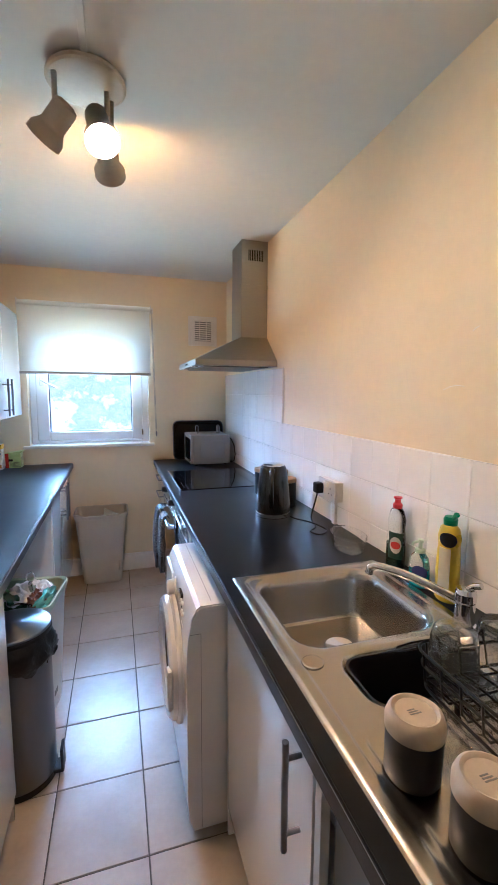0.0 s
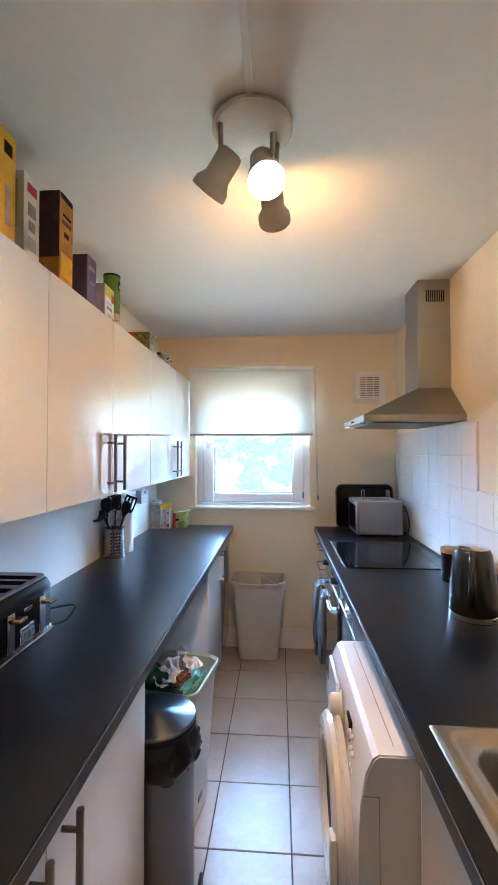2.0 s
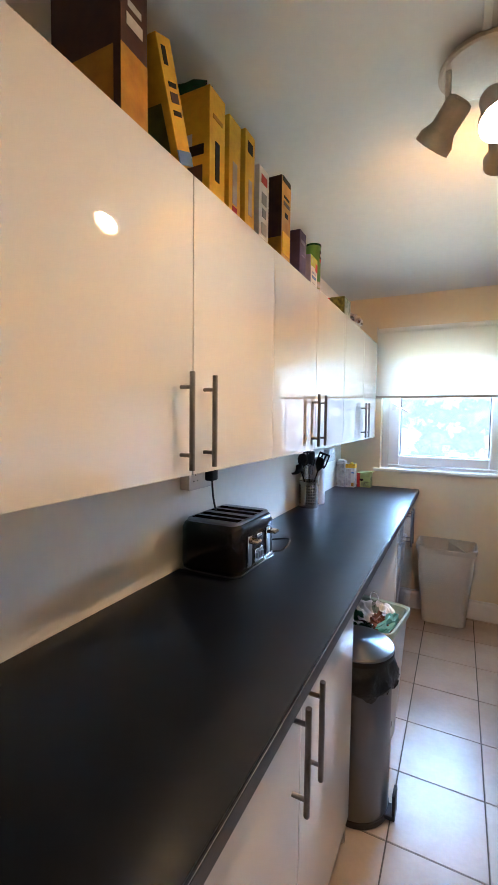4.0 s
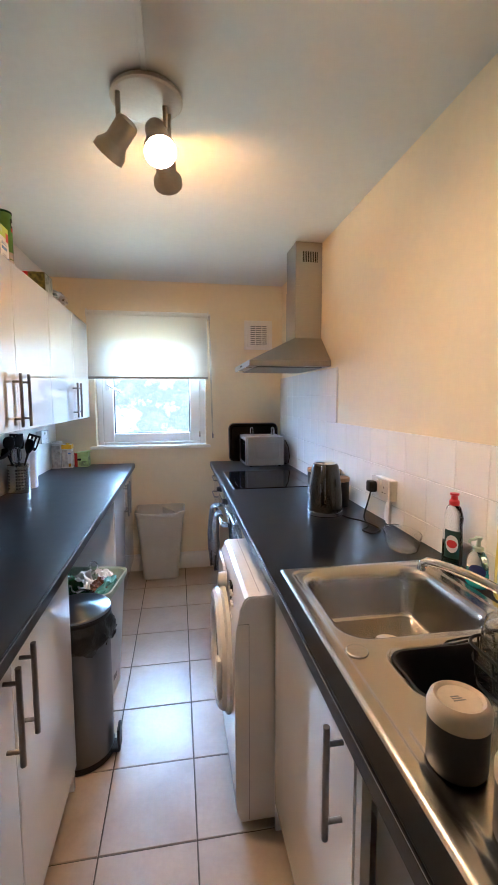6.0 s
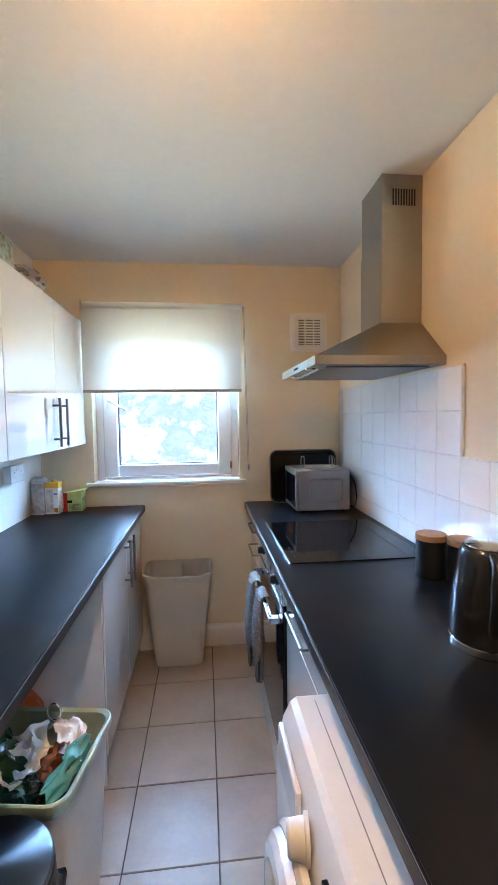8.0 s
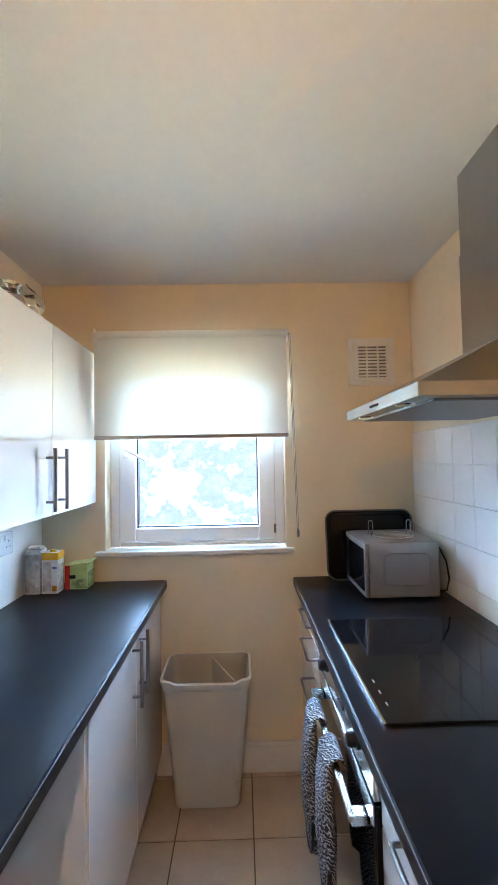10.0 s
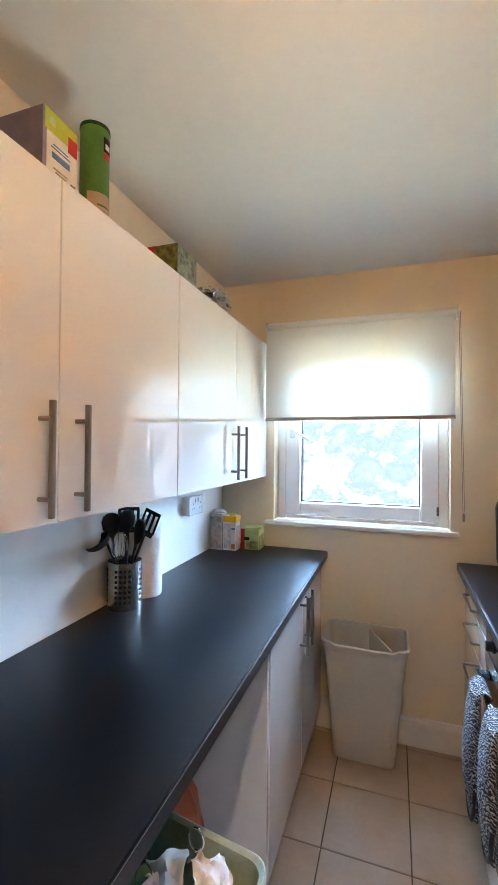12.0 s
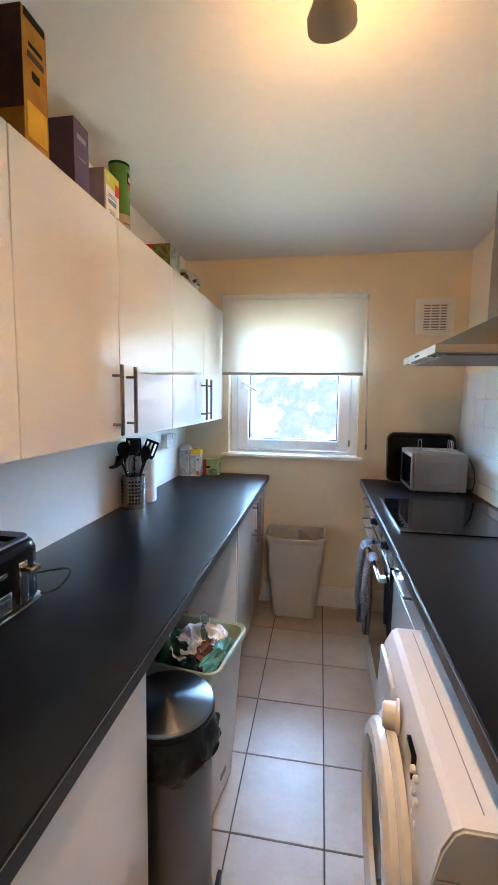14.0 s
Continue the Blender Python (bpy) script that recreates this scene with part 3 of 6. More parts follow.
# ---- built-in oven, hob, hood ----
oven = thing("built_in_oven", (2.4, 3.25, 0), "stainless built-in oven with black glass door", "oven")
OY0, OY1 = 2.950, 3.550
part("body", box(RDOOR + 0.02, EX, OY0, OY1, 0.10, TOP - THICK), M_BLACK, oven)
part("plinth", box(RDOOR - 0.01, EX, OY0, OY1, 0, 0.125, 0.002), M_WHITE, oven, "white plinth board")
part("control_panel", box(RDOOR - 0.012, RDOOR + 0.02, OY0 + 0.003, OY1 - 0.003, 0.748, 0.846, 0.003), M_STEEL, oven, "brushed steel control panel")
od = part("oven_door", box(RDOOR - 0.012, RDOOR + 0.02, OY0 + 0.003, OY1 - 0.003, 0.135, 0.742, 0.004), M_GLASSBLACK, oven, "black glass door")
part("door_trim", box(RDOOR - 0.015, RDOOR - 0.011, OY0 + 0.003, OY1 - 0.003, 0.700, 0.742, 0.001), M_STEEL, od, "steel trim strip")
HX = 2.100
bm = box(HX - 0.010, HX + 0.006, OY0 + 0.045, OY1 - 0.045, 0.672, 0.688, 0.004)
for y in (OY0 + 0.06, OY1 - 0.06):
    box(HX - 0.004, RDOOR - 0.012, y - 0.016, y + 0.016, 0.666, 0.688, 0.003, bm)
part("door_handle", bm, M_STEEL, od, "long steel bar handle")
turn = Matrix.Rotation(radians(-90), 4, "Y")
for y in (3.07, 3.425):
    bm = lathe([(0.021, 0), (0.021, 0.004), (0.017, 0.006), (0.0155, 0.024), (0.012, 0.026), (0, 0.026)], (RDOOR - 0.012, y, 0.800), 20, m=turn)
    k = part("knob", bm, M_BLACK, oven, "black oven knob")
part("display", box(RDOOR - 0.0145, RDOOR - 0.011, 3.205, 3.295, 0.785, 0.818, 0.001), M_GLASSBLACK, oven, "dark clock display")

mitts = thing("oven_gloves", (HX, 3.2, 0.30), "black and white patterned double oven gloves over oven handle", "oven gloves")


def mitt(y0, y1, z0, z1, xo, seed):
    loops = []
    rows = 16
    for k in range(rows + 1):
        s = k / rows
        z = z1 + (z0 - z1) * s
        w = (y1 - y0) / 2 * (0.80 + 0.28 * math.sin(min(1, s * 1.25) * math.pi * 0.75)) * (1 if s < 0.82 else math.sqrt(max(0.02, 1 - ((s - 0.82) / 0.18) ** 2)))
        th = 0.013 + 0.011 * math.sin(s * math.pi)
        c = (y0 + y1) / 2 + 0.006 * noise.noise(Vector((seed, s * 3, 0)))
        x = xo - 0.008 * math.sin(s * math.pi)
        loops.append([(x + th * math.cos(a) * (1 + 0.25 * noise.noise(Vector((seed + 3, s * 5, a)))), c + w * math.sin(a), z) for a in [2 * math.pi * i / 18 for i in range(18)]])
    return loft(loops)


for yc, xo, zb, seed in ((3.365, HX - 0.030, 0.300, 1), (3.195, HX - 0.018, 0.335, 5)):
    g = part("glove", mitt(yc - 0.072, yc + 0.072, zb, 0.690, xo, seed), M_TOWEL, mitts, smooth=60)
    part("binding", tube([(xo - 0.012, yc + 0.078 * math.sin(a), zb + 0.150 - 0.146 * math.cos(a)) for a in [radians(-80 + 160 * k / 14) for k in range(15)]], 0.006, 12), M_BLACK, g, "black binding tape", smooth=60)
    bm = loft([[(xo + 0.018 - 0.022 * math.cos(a), y, 0.684 + 0.022 * math.sin(a)) for a in [math.pi * i / 8 for i in range(9)]] +
               [(xo + 0.018 - 0.017 * math.cos(a), y, 0.684 + 0.017 * math.sin(a)) for a in [math.pi * (8 - i) / 8 for i in range(9)]] for y in (yc - 0.052, yc + 0.052)])
    part("strap", bm, M_TOWEL, mitts, smooth=60)

hob = thing("ceramic_hob", (2.42, 3.255, TOP), "black glass ceramic hob set in worktop", "hob")
part("glass", box(2.168, 2.672, 2.968, 3.543, TOP + 0.0005, TOP + 0.006, 0.002), M_GLASSBLACK, hob)
part("front_trim", box(2.163, 2.169, 2.966, 3.545, TOP + 0.0005, TOP + 0.0075, 0.001), M_STEEL, hob, "steel edge trim")
for k in range(3):
    part("touch_marking", box(2.192, 2.196, 3.03 + 0.05 * k, 3.044 + 0.05 * k, TOP + 0.006, TOP + 0.0062), M_GREYMARK, hob)

hood = thing("cooker_hood", (2.48, 3.24, 1.575), "stainless steel chimney cooker hood on the wall", "cooker hood")
HY0, HY1, CY0, CY1, HXF, CXF = 2.94, 3.54, 3.115, 3.325, 2.248, 2.551
part("front_rail", box(HXF, EX - 0.001, HY0, HY1, 1.580, 1.612, 0.002), M_HOOD, hood, "slim steel rail")
bm = loft([[(HXF + 0.004, HY0 + 0.002, 1.611), (EX - 0.001, HY0 + 0.002, 1.611), (EX - 0.001, HY1 - 0.002, 1.611), (HXF + 0.004, HY1 - 0.002, 1.611)],
           [(CXF, CY0, 1.758), (EX - 0.001, CY0, 1.758), (EX - 0.001, CY1, 1.758), (CXF, CY1, 1.758)]])
part("canopy", bm, M_HOOD, hood, smooth=0)
ch = part("chimney", box(CXF, EX - 0.001, CY0, CY1, 1.757, 2.06, 0.002), M_HOOD, hood)
part("upper_chimney", box(CXF + 0.0025, EX - 0.001, CY0 + 0.0025, CY1 - 0.0025, 2.06, CEIL - 0.001, 0.002), M_HOOD, hood)
for k in range(9):
    x = 2.595 + 0.0105 * k
    part("slot", box(x, x + 0.0055, CY0 + 0.0005, CY0 + 0.004, 2.195, 2.255), M_BLACK, ch, "dark vent slot")
for k in range(5):
    y = 3.20 + 0.016 * k
    part("button", lathe([(0.004, 0), (0.004, 0.003), (0, 0.003)], (HXF, y, 1.596), 10, m=turn), M_BLACK, hood, "small black button")
part("filter", box(HXF + 0.05, EX - 0.04, HY0 + 0.04, HY1 - 0.04, 1.574, 1.581, 0.002), M_DARKSTEEL, hood, "grey mesh grease filter")
for y in (3.08, 3.40):
    part("hood_light", lathe([(0, -0.003), (0.025, -0.002), (0.028, 0.002), (0, 0.002)], (HXF + 0.028, y, 1.579), 16), M_CHROME, hood, "unlit small lamp")


# ---- washing machine ----
wm = thing("washing_machine", (2.33, 2.15, 0), "white front-loading washing machine under the worktop", "washing machine")
WY0, WY1, WXF, WZ = 1.872, 2.432, 2.022, 0.787
prof = [(WXF + 0.02, 0.02), (WXF + 0.004, 0.06), (WXF, 0.12), (WXF, 0.60), (WXF + 0.004, 0.68), (WXF + 0.016, 0.745), (WXF + 0.032, 0.778), (WXF + 0.045, WZ), (2.60, WZ), (2.60, 0.02)]
bm = loft([[(x, y, z) for x, z in prof] for y in (WY0, WY1)])
bmesh.ops.bevel(bm, geom=[e for e in bm.edges if abs(e.verts[0].co.y - e.verts[1].co.y) < 1e-4], offset=0.004, segments=2, affect="EDGES")
body = part("body", bm, M_WHITE, wm)
part("top_seam", box(2.104, 2.106, WY0 + 0.03, WY1 - 0.02, WZ - 0.001, WZ + 0.0006), M_GREYMARK, body)
part("side_seam", box(2.066, 2.0675, WY0 - 0.0006, WY0 + 0.001, 0.03, 0.70), M_GREYMARK, body)
part("side_seam", box(WXF + 0.012, 2.066, WY0 - 0.0006, WY0 + 0.001, 0.699, 0.7005), M_GREYMARK, body)
DY, DZ, DR = 2.145, 0.475, 0.212
bm = lathe([(DR + 0.012, 0), (DR + 0.012, 0.012), (DR + 0.004, 0.020), (DR, 0.020), (DR - 0.004, 0.034), (DR - 0.016, 0.044), (DR - 0.040, 0.046), (DR - 0.058, 0.036), (DR - 0.062, 0.020), (DR - 0.062, 0)], (WXF + 0.002, DY, DZ), 48, m=turn)
door = part("porthole_door", bm, M_WHITE, wm, "round white porthole door")
part("porthole_glass", lathe([(DR - 0.062, 0.020), (DR - 0.075, 0.026), (0.08, 0.012), (0, 0.006)], (WXF + 0.002, DY, DZ), 40, m=turn), M_GLASSBLACK, door, "dark porthole glass")
bm = box(WXF - 0.052, WXF - 0.036, DY - DR + 0.004, DY - DR + 0.045, DZ - 0.07, DZ + 0.07, 0.007)
part("door_handle", bm, M_WHITE2, door, "white pull handle")
bm = lathe([(0.036, 0), (0.036, 0.006), (0.030, 0.008), (0.0265, 0.032), (0.022, 0.036), (0, 0.036)], (WXF + 0.012, 2.180, 0.715), 28, m=turn @ Matrix.Rotation(radians(-8), 4, "X"))
part("program_knob", bm, M_WHITE2, wm, "cream program dial")
part("display", box(WXF + 0.006, WXF + 0.016, 2.032, 2.085, 0.706, 0.755, 0.002), M_GLASSBLACK, wm, "small dark display")
for k in range(6):
    y, z = 2.018 - 0.010 * (k % 3) - 0.022 * (k // 3), 0.742 - 0.034 * (k % 3)
    part("button", lathe([(0.007, 0), (0.007, 0.006), (0.005, 0.008), (0, 0.008)], (WXF + 0.010, y, z), 12, m=turn), M_WHITE2, wm)
part("detergent_drawer", box(WXF + 0.000, WXF + 0.012, 2.225, 2.405, 0.66, 0.752, 0.006), M_WHITE, wm, "white detergent drawer front")
for y in (WY0 + 0.05, WY1 - 0.05):
    part("foot", lathe([(0.02, 0), (0.02, 0.012), (0.01, 0.014), (0.01, 0.03)], (WXF + 0.07, y, 0), 12), M_BLACK, wm)


# ---- ceiling spotlight ----
lamp = thing("ceiling_spotlight", (1.785, 2.04, CEIL), "beige three-head ceiling spotlight, two bulbs lit", "ceiling light")
part("base_plate", lathe([(0, 0), (0.070, 0.0), (0.098, -0.004), (0.106, -0.014), (0.107, -0.022), (0.100, -0.026), (0.06, -0.030), (0, -0.030)], (1.785, 2.035, CEIL), 48), M_LAMP, lamp)


def spot_head(root, tip, turned, back=0.06, long=0.075, lit=None, proud=0.006):
    """A cup on a short arm: root on the plate, tip where the cup hangs, turned: the way it points."""
    d = Vector(turned).normalized()
    arm = part("arm", tube([root, (root[0], root[1], tip[2] + 0.02), tip], 0.0075, 20), M_LAMP, lamp, smooth=60)
    part("screw", lathe([(0, 0), (0.009, 0.001), (0.009, 0.010), (0, 0.012)], (tip[0] + 0.008, tip[1], tip[2]), 20, m=Matrix.Rotation(radians(90), 4, "Y")), M_LAMP, arm)
    m = d.to_track_quat("Z", "Y").to_matrix().to_4x4()
    at = Vector(tip) - d * back
    bm = lathe([(0, 0), (0.020, 0.001), (0.030, 0.006), (0.033, 0.014), (0.033, long), (0.036, long + 0.008), (0.047, long + 0.026), (0.048, long + 0.046), (0.0465, long + 0.046), (0.045, long + 0.028), (0.034, long + 0.010), (0.0315, long), (0.0315, 0.012), (0, 0.012)], at, 32, m=m)
    head = part("spot_head", bm, M_LAMP, lamp, smooth=30)
    s = long + proud
    side = [(0.012, 0.02), (0.013, s - 0.03), (0.024, s - 0.005), (0.0335, s + 0.010)]
    face = [(0.0335, s + 0.010), (0.0348, s + 0.016), (0.033, s + 0.025), (0.026, s + 0.034), (0.015, s + 0.039), (0, s + 0.040)]
    bulb = part("bulb", lathe(side if lit else side + face[1:], at, 28, m=m), M_WHITE2, head, "warm reflector bulb" if lit else "unlit reflector bulb", smooth=60)
    if lit:
        part("bulb_face", lathe(face, at, 28, m=m), lit, head, "glowing warm bulb face", smooth=60)


spot_head((1.705, 2.000, CEIL - 0.028), (1.708, 2.002, 2.165), (-0.60, 0.42, -0.62), back=0.050, long=0.068)
spot_head((1.838, 2.040, CEIL - 0.028), (1.812, 2.046, 2.203), (0.12, -0.54, -0.81), back=0.040, long=0.090, lit=M_BULB, proud=0.004)
spot_head((1.850, 2.080, CEIL - 0.028), (1.836, 2.130, 2.155), (0.10, 1.0, -0.42), back=0.040, long=0.062, lit=M_BULB_FAR, proud=0.022)


# ---- sink ----
def rr_dist(x, y, r):
    """Signed distance to a rounded rectangle (x0, x1, y0, y1, radius)."""
    x0, x1, y0, y1, rad = r
    dx, dy = abs(x - (x0 + x1) / 2) - (x1 - x0) / 2 + rad, abs(y - (y0 + y1) / 2) - (y1 - y0) / 2 + rad
    return math.hypot(max(dx, 0), max(dy, 0)) + min(max(dx, dy), 0) - rad


def smooth01(t):
    t = max(0.0, min(1.0, t))
    return t * t * (3 - 2 * t)


MAIN = (2.205, 2.560, 1.435, 1.772, 0.065)
HALF = (2.262, 2.535, 1.235, 1.392, 0.050)
DRAIN = (2.195, 2.600, 0.87, 1.205, 0.03)
FIELD = (2.178, 2.606, 0.862, 1.792, 0.03)


def sink_height(x, y):
    z = 0.0062
    z -= 0.0030 * smooth01(-rr_dist(x, y, FIELD) / 0.006)
    a, b = rr_dist(x, y, MAIN), rr_dist(x, y, HALF)
    z -= 0.128 * smooth01(-a / 0.036) ** 0.8 + 0.006 * smooth01((0.012 - a) / 0.012)
    z -= 0.140 * smooth01(-b / 0.030) ** 0.8 + 0.006 * smooth01((0.010 - b) / 0.010)
    c = rr_dist(x, y, DRAIN)
    z -= 0.0030 * smooth01(-c / 0.010)
    edge = min(x - SINK[0], SINK[1] - x, y - SINK[2], SINK[3] - y)
    return TOP + z - 0.0055 * (1 - smooth01(edge / 0.006))


sink = thing("sink", (2.39, 1.33, TOP), "stainless steel bowl-and-a-half sink with drainer", "sink")
bm = bmesh.new()
nx, ny = 110, 216
rows = [[bm.verts.new((x, y, sink_height(x, y))) for y in np.linspace(SINK[2], SINK[3], ny)] for x in np.linspace(SINK[0], SINK[1], nx)]
for i in range(nx - 1):
    for j in range(ny - 1):
        bm.faces.new((rows[i][j], rows[i + 1][j], rows[i + 1][j + 1], rows[i][j + 1]))
part("basin", bm, M_SINK, sink, smooth=60)
part("overflow_cover", lathe([(0, 0.0012), (0.020, 0.0012), (0.0225, 0.0002), (0.0232, -0.002), (0.0232, -0.004), (0, -0.004)], (2.205, 1.388, TOP + 0.0052), 28), M_SINK, sink, "round steel knob")
part("waste", lathe([(0, 0), (0.02, 0.001), (0.038, 0.003), (0.042, 0.0)], (2.39, 1.60, TOP - 0.124), 28), M_CHROME, sink, "round chrome waste")
part("waste", lathe([(0, 0), (0.02, 0.001), (0.034, 0.003), (0.037, 0.0)], (2.40, 1.315, TOP - 0.132), 24), M_DARKSTEEL, sink, "round chrome waste")

# black shell added inside the half bowl so its depth reads dark
bin_x0, bin_x1, bin_y0, bin_y1, bin_r = HALF
loops = []
for g, dz in ((0.004, -0.006), (0.003, -0.003), (0.008, -0.003), (0.026, -0.040), (0.038, -0.110), (0.050, -0.118)):
    loops.append([(x, y, TOP + dz) for x, y in round_rect(bin_x0 + g, bin_x1 - g, bin_y0 + g, bin_y1 - g, 0.036, 6)])
solid("half_bowl_dark_shell", loft(loops, cap0=False), M_BLACK, "added black shell that darkens the half bowl", "sink basket", smooth=45)

tap = thing("mixer_tap", (2.612, 1.415, TOP), "chrome kitchen mixer tap over the sink", "tap")
part("body", lathe([(0, 0), (0.027, 0), (0.027, 0.006), (0.023, 0.010), (0.022, 0.060), (0.024, 0.064), (0.024, 0.082), (0.020, 0.092), (0, 0.095)], (2.612, 1.415, TOP + 0.001), 28), M_CHROME, tap)
pts = [(2.610, 1.425, TOP + 0.055)] + [(2.610 - 0.128 * t, 1.425 + 0.185 * t, TOP + 0.055 + 0.034 * math.sin(t * 1.9)) for t in (0.12, 0.3, 0.5, 0.7, 0.85, 0.95)] + [(2.482, 1.610, TOP + 0.080), (2.479, 1.613, TOP + 0.064)]
part("spout", tube(pts, 0.0112, 18), M_CHROME, tap, smooth=60)
bm = tube([(2.612, 1.415, TOP + 0.088), (2.620, 1.400, TOP + 0.104), (2.626, 1.385, TOP + 0.110)], 0.008, 14)
part("lever", bm, M_CHROME, tap, smooth=60)


# ---- things round the sink ----
def bottle_mesh(at, rings, seg=28):
    """rings: (half width along y, half depth along x, height)."""
    return loft([[(at[0] + d * math.cos(2 * math.pi * i / seg), at[1] + w * math.sin(2 * math.pi * i / seg), at[2] + z) for i in range(seg)] for w, d, z in rings])


def bottle_label(at, w, d, mid, span, z0, z1, out=0.0006, oval=False):
    """A printed label bent round an elliptic bottle; mid and span in degrees, 180 faces the aisle."""
    n = 16
    own = bmesh.new()
    cols = []
    for k in range(n + 1):
        t = 2 * k / n - 1
        a = radians(mid + span / 2 * t)
        squash = math.sqrt(max(0.0, 1 - t * t)) if oval else 1.0
        zc, zh = (z0 + z1) / 2, (z1 - z0) / 2 * max(0.04, squash)
        cols.append([own.verts.new((at[0] + (d + g) * math.cos(a), at[1] + (w + g) * math.sin(a), at[2] + zc + sg * zh)) for g in (out, out - 0.0012) for sg in (-1, 1)])
    for p, q in zip(cols, cols[1:]):
        for i, j in ((0, 1), (1, 3), (3, 2), (2, 0)):
            own.faces.new((p[i], p[j], q[j], q[i]))
    own.faces.new(cols[0])
    own.faces.new(cols[-1])
    return own


Z = TOP + 0.0002
fy = (2.672, 1.760, Z)
fairy = thing("washing_up_bottle", fy, "clear washing-up liquid bottle with red cap, part full", "bottle")
part("bottle", bottle_mesh(fy, [(0.030, 0.022, 0), (0.034, 0.025, 0.006), (0.034, 0.025, 0.09), (0.031, 0.022, 0.13), (0.033, 0.024, 0.155), (0.024, 0.018, 0.182), (0.012, 0.012, 0.192)]), M_CLEAR, fairy, smooth=50)
part("liquid", bottle_mesh(fy, [(0.030, 0.022, 0.0005), (0.0344, 0.0254, 0.006), (0.0344, 0.0254, 0.074), (0.030, 0.022, 0.076)]), M_DARKGREEN, fairy, "dark green liquid")
part("label", bottle_label(fy, 0.034, 0.025, 222, 92, 0.034, 0.118), material("dark_green_label", (0.012, 0.05, 0.035), 0.35), fairy, "dark green label", smooth=60)
part("label_mark", bottle_label(fy, 0.034, 0.025, 222, 72, 0.052, 0.104, 0.0012, True), material("white_label", (0.72, 0.70, 0.68), 0.4), fairy, "white oval", smooth=60)
part("label_mark", bottle_label(fy, 0.034, 0.025, 222, 56, 0.066, 0.090, 0.0018, True), material("red_print", (0.55, 0.03, 0.03), 0.4), fairy, "red mark", smooth=60)
part("cap", lathe([(0.014, 0), (0.015, 0.012), (0.010, 0.018), (0.009, 0.028), (0.013, 0.031), (0.013, 0.036), (0, 0.038)], (fy[0], fy[1], Z + 0.190), 20), material("red_cap", (0.60, 0.02, 0.025), 0.3), fairy, "red push cap")

sy = (2.655, 1.628, Z)
soap = thing("hand_soap_bottle", sy, "clear pump bottle of turquoise hand soap", "bottle")
part("bottle", bottle_mesh(sy, [(0.030, 0.020, 0), (0.034, 0.023, 0.006), (0.034, 0.023, 0.06), (0.028, 0.019, 0.085), (0.014, 0.012, 0.098)]), M_CLEAR, soap, smooth=50)
part("liquid", bottle_mesh(sy, [(0.030, 0.020, 0.0005), (0.0344, 0.0234, 0.006), (0.0344, 0.0234, 0.040), (0.030, 0.020, 0.042)]), material("turquoise_soap", (0.03, 0.38, 0.42), 0.2), soap, "turquoise liquid")
part("label", bottle_label(sy, 0.034, 0.023, 222, 92, 0.026, 0.066, 0.0008, True), material("navy_label", (0.02, 0.03, 0.16), 0.35), soap, "dark blue oval label", smooth=60)
bm = lathe([(0.014, 0), (0.014, 0.010), (0.006, 0.012), (0.005, 0.030), (0.009, 0.031), (0.009, 0.038), (0, 0.039)], (sy[0], sy[1], Z + 0.097), 18)
tube([(sy[0], sy[1], Z + 0.131), (sy[0] - 0.028, sy[1] - 0.004, Z + 0.130), (sy[0] - 0.032, sy[1] - 0.005, Z + 0.123)], 0.004, 10, bm)
part("pump", bm, M_CRATEGREEN, soap, "pale green pump top")

cy = (2.668, 1.535, Z)
cif = thing("cleaner_bottle", cy, "yellow cream cleaner bottle with green cap", "bottle")
M_YELLOW = material("yellow_plastic", (0.62, 0.46, 0.015), 0.3, vary=0.05, scale=8, bump=0.01)
part("bottle", bottle_mesh(cy, [(0.030, 0.022, 0), (0.034, 0.026, 0.006), (0.034, 0.026, 0.10), (0.031, 0.024, 0.150), (0.033, 0.025, 0.175), (0.027, 0.020, 0.198), (0.014, 0.014, 0.208)]), M_YELLOW, cif, smooth=50)
part("label", bottle_label(cy, 0.034, 0.026, 200, 56, 0.030, 0.148), material("pale_label", (0.60, 0.58, 0.46), 0.4), cif, "pale label", smooth=60)
part("label_mark", bottle_label(cy, 0.033, 0.025, 212, 88, 0.152, 0.190, 0.0014, True), M_DARKMARK, cif, "black round mark", smooth=60)
bm = lathe([(0.017, 0), (0.018, 0.014), (0.015, 0.022), (0, 0.024)], (cy[0], cy[1], Z + 0.206), 20)
tube([(cy[0], cy[1] - 0.008, Z + 0.222), (cy[0] - 0.006, cy[1] - 0.026, Z + 0.240)], 0.007, 10, bm)
part("cap", bm, material("green_cap", (0.01, 0.20, 0.09), 0.3), cif, "green flip cap")

tub = thing("plastic_tub", (2.612, 1.945, TOP), "small clear plastic tub on the worktop", "tub")
prof_loops = []
for s, z in ((0.80, 0.000), (0.86, 0.004), (1.0, 0.048), (1.03, 0.049), (1.03, 0.052), (0.985, 0.051), (0.84, 0.007), (0.1, 0.004)):
    prof_loops.append([(2.612 + 0.058 * s * math.cos(a) + 0.010 * s * math.sin(a), 1.945 + 0.092 * s * math.sin(a), Z + z) for a in [2 * math.pi * i / 32 for i in range(32)]])
part("shell", loft(prof_loops), M_TUB, tub, smooth=50)


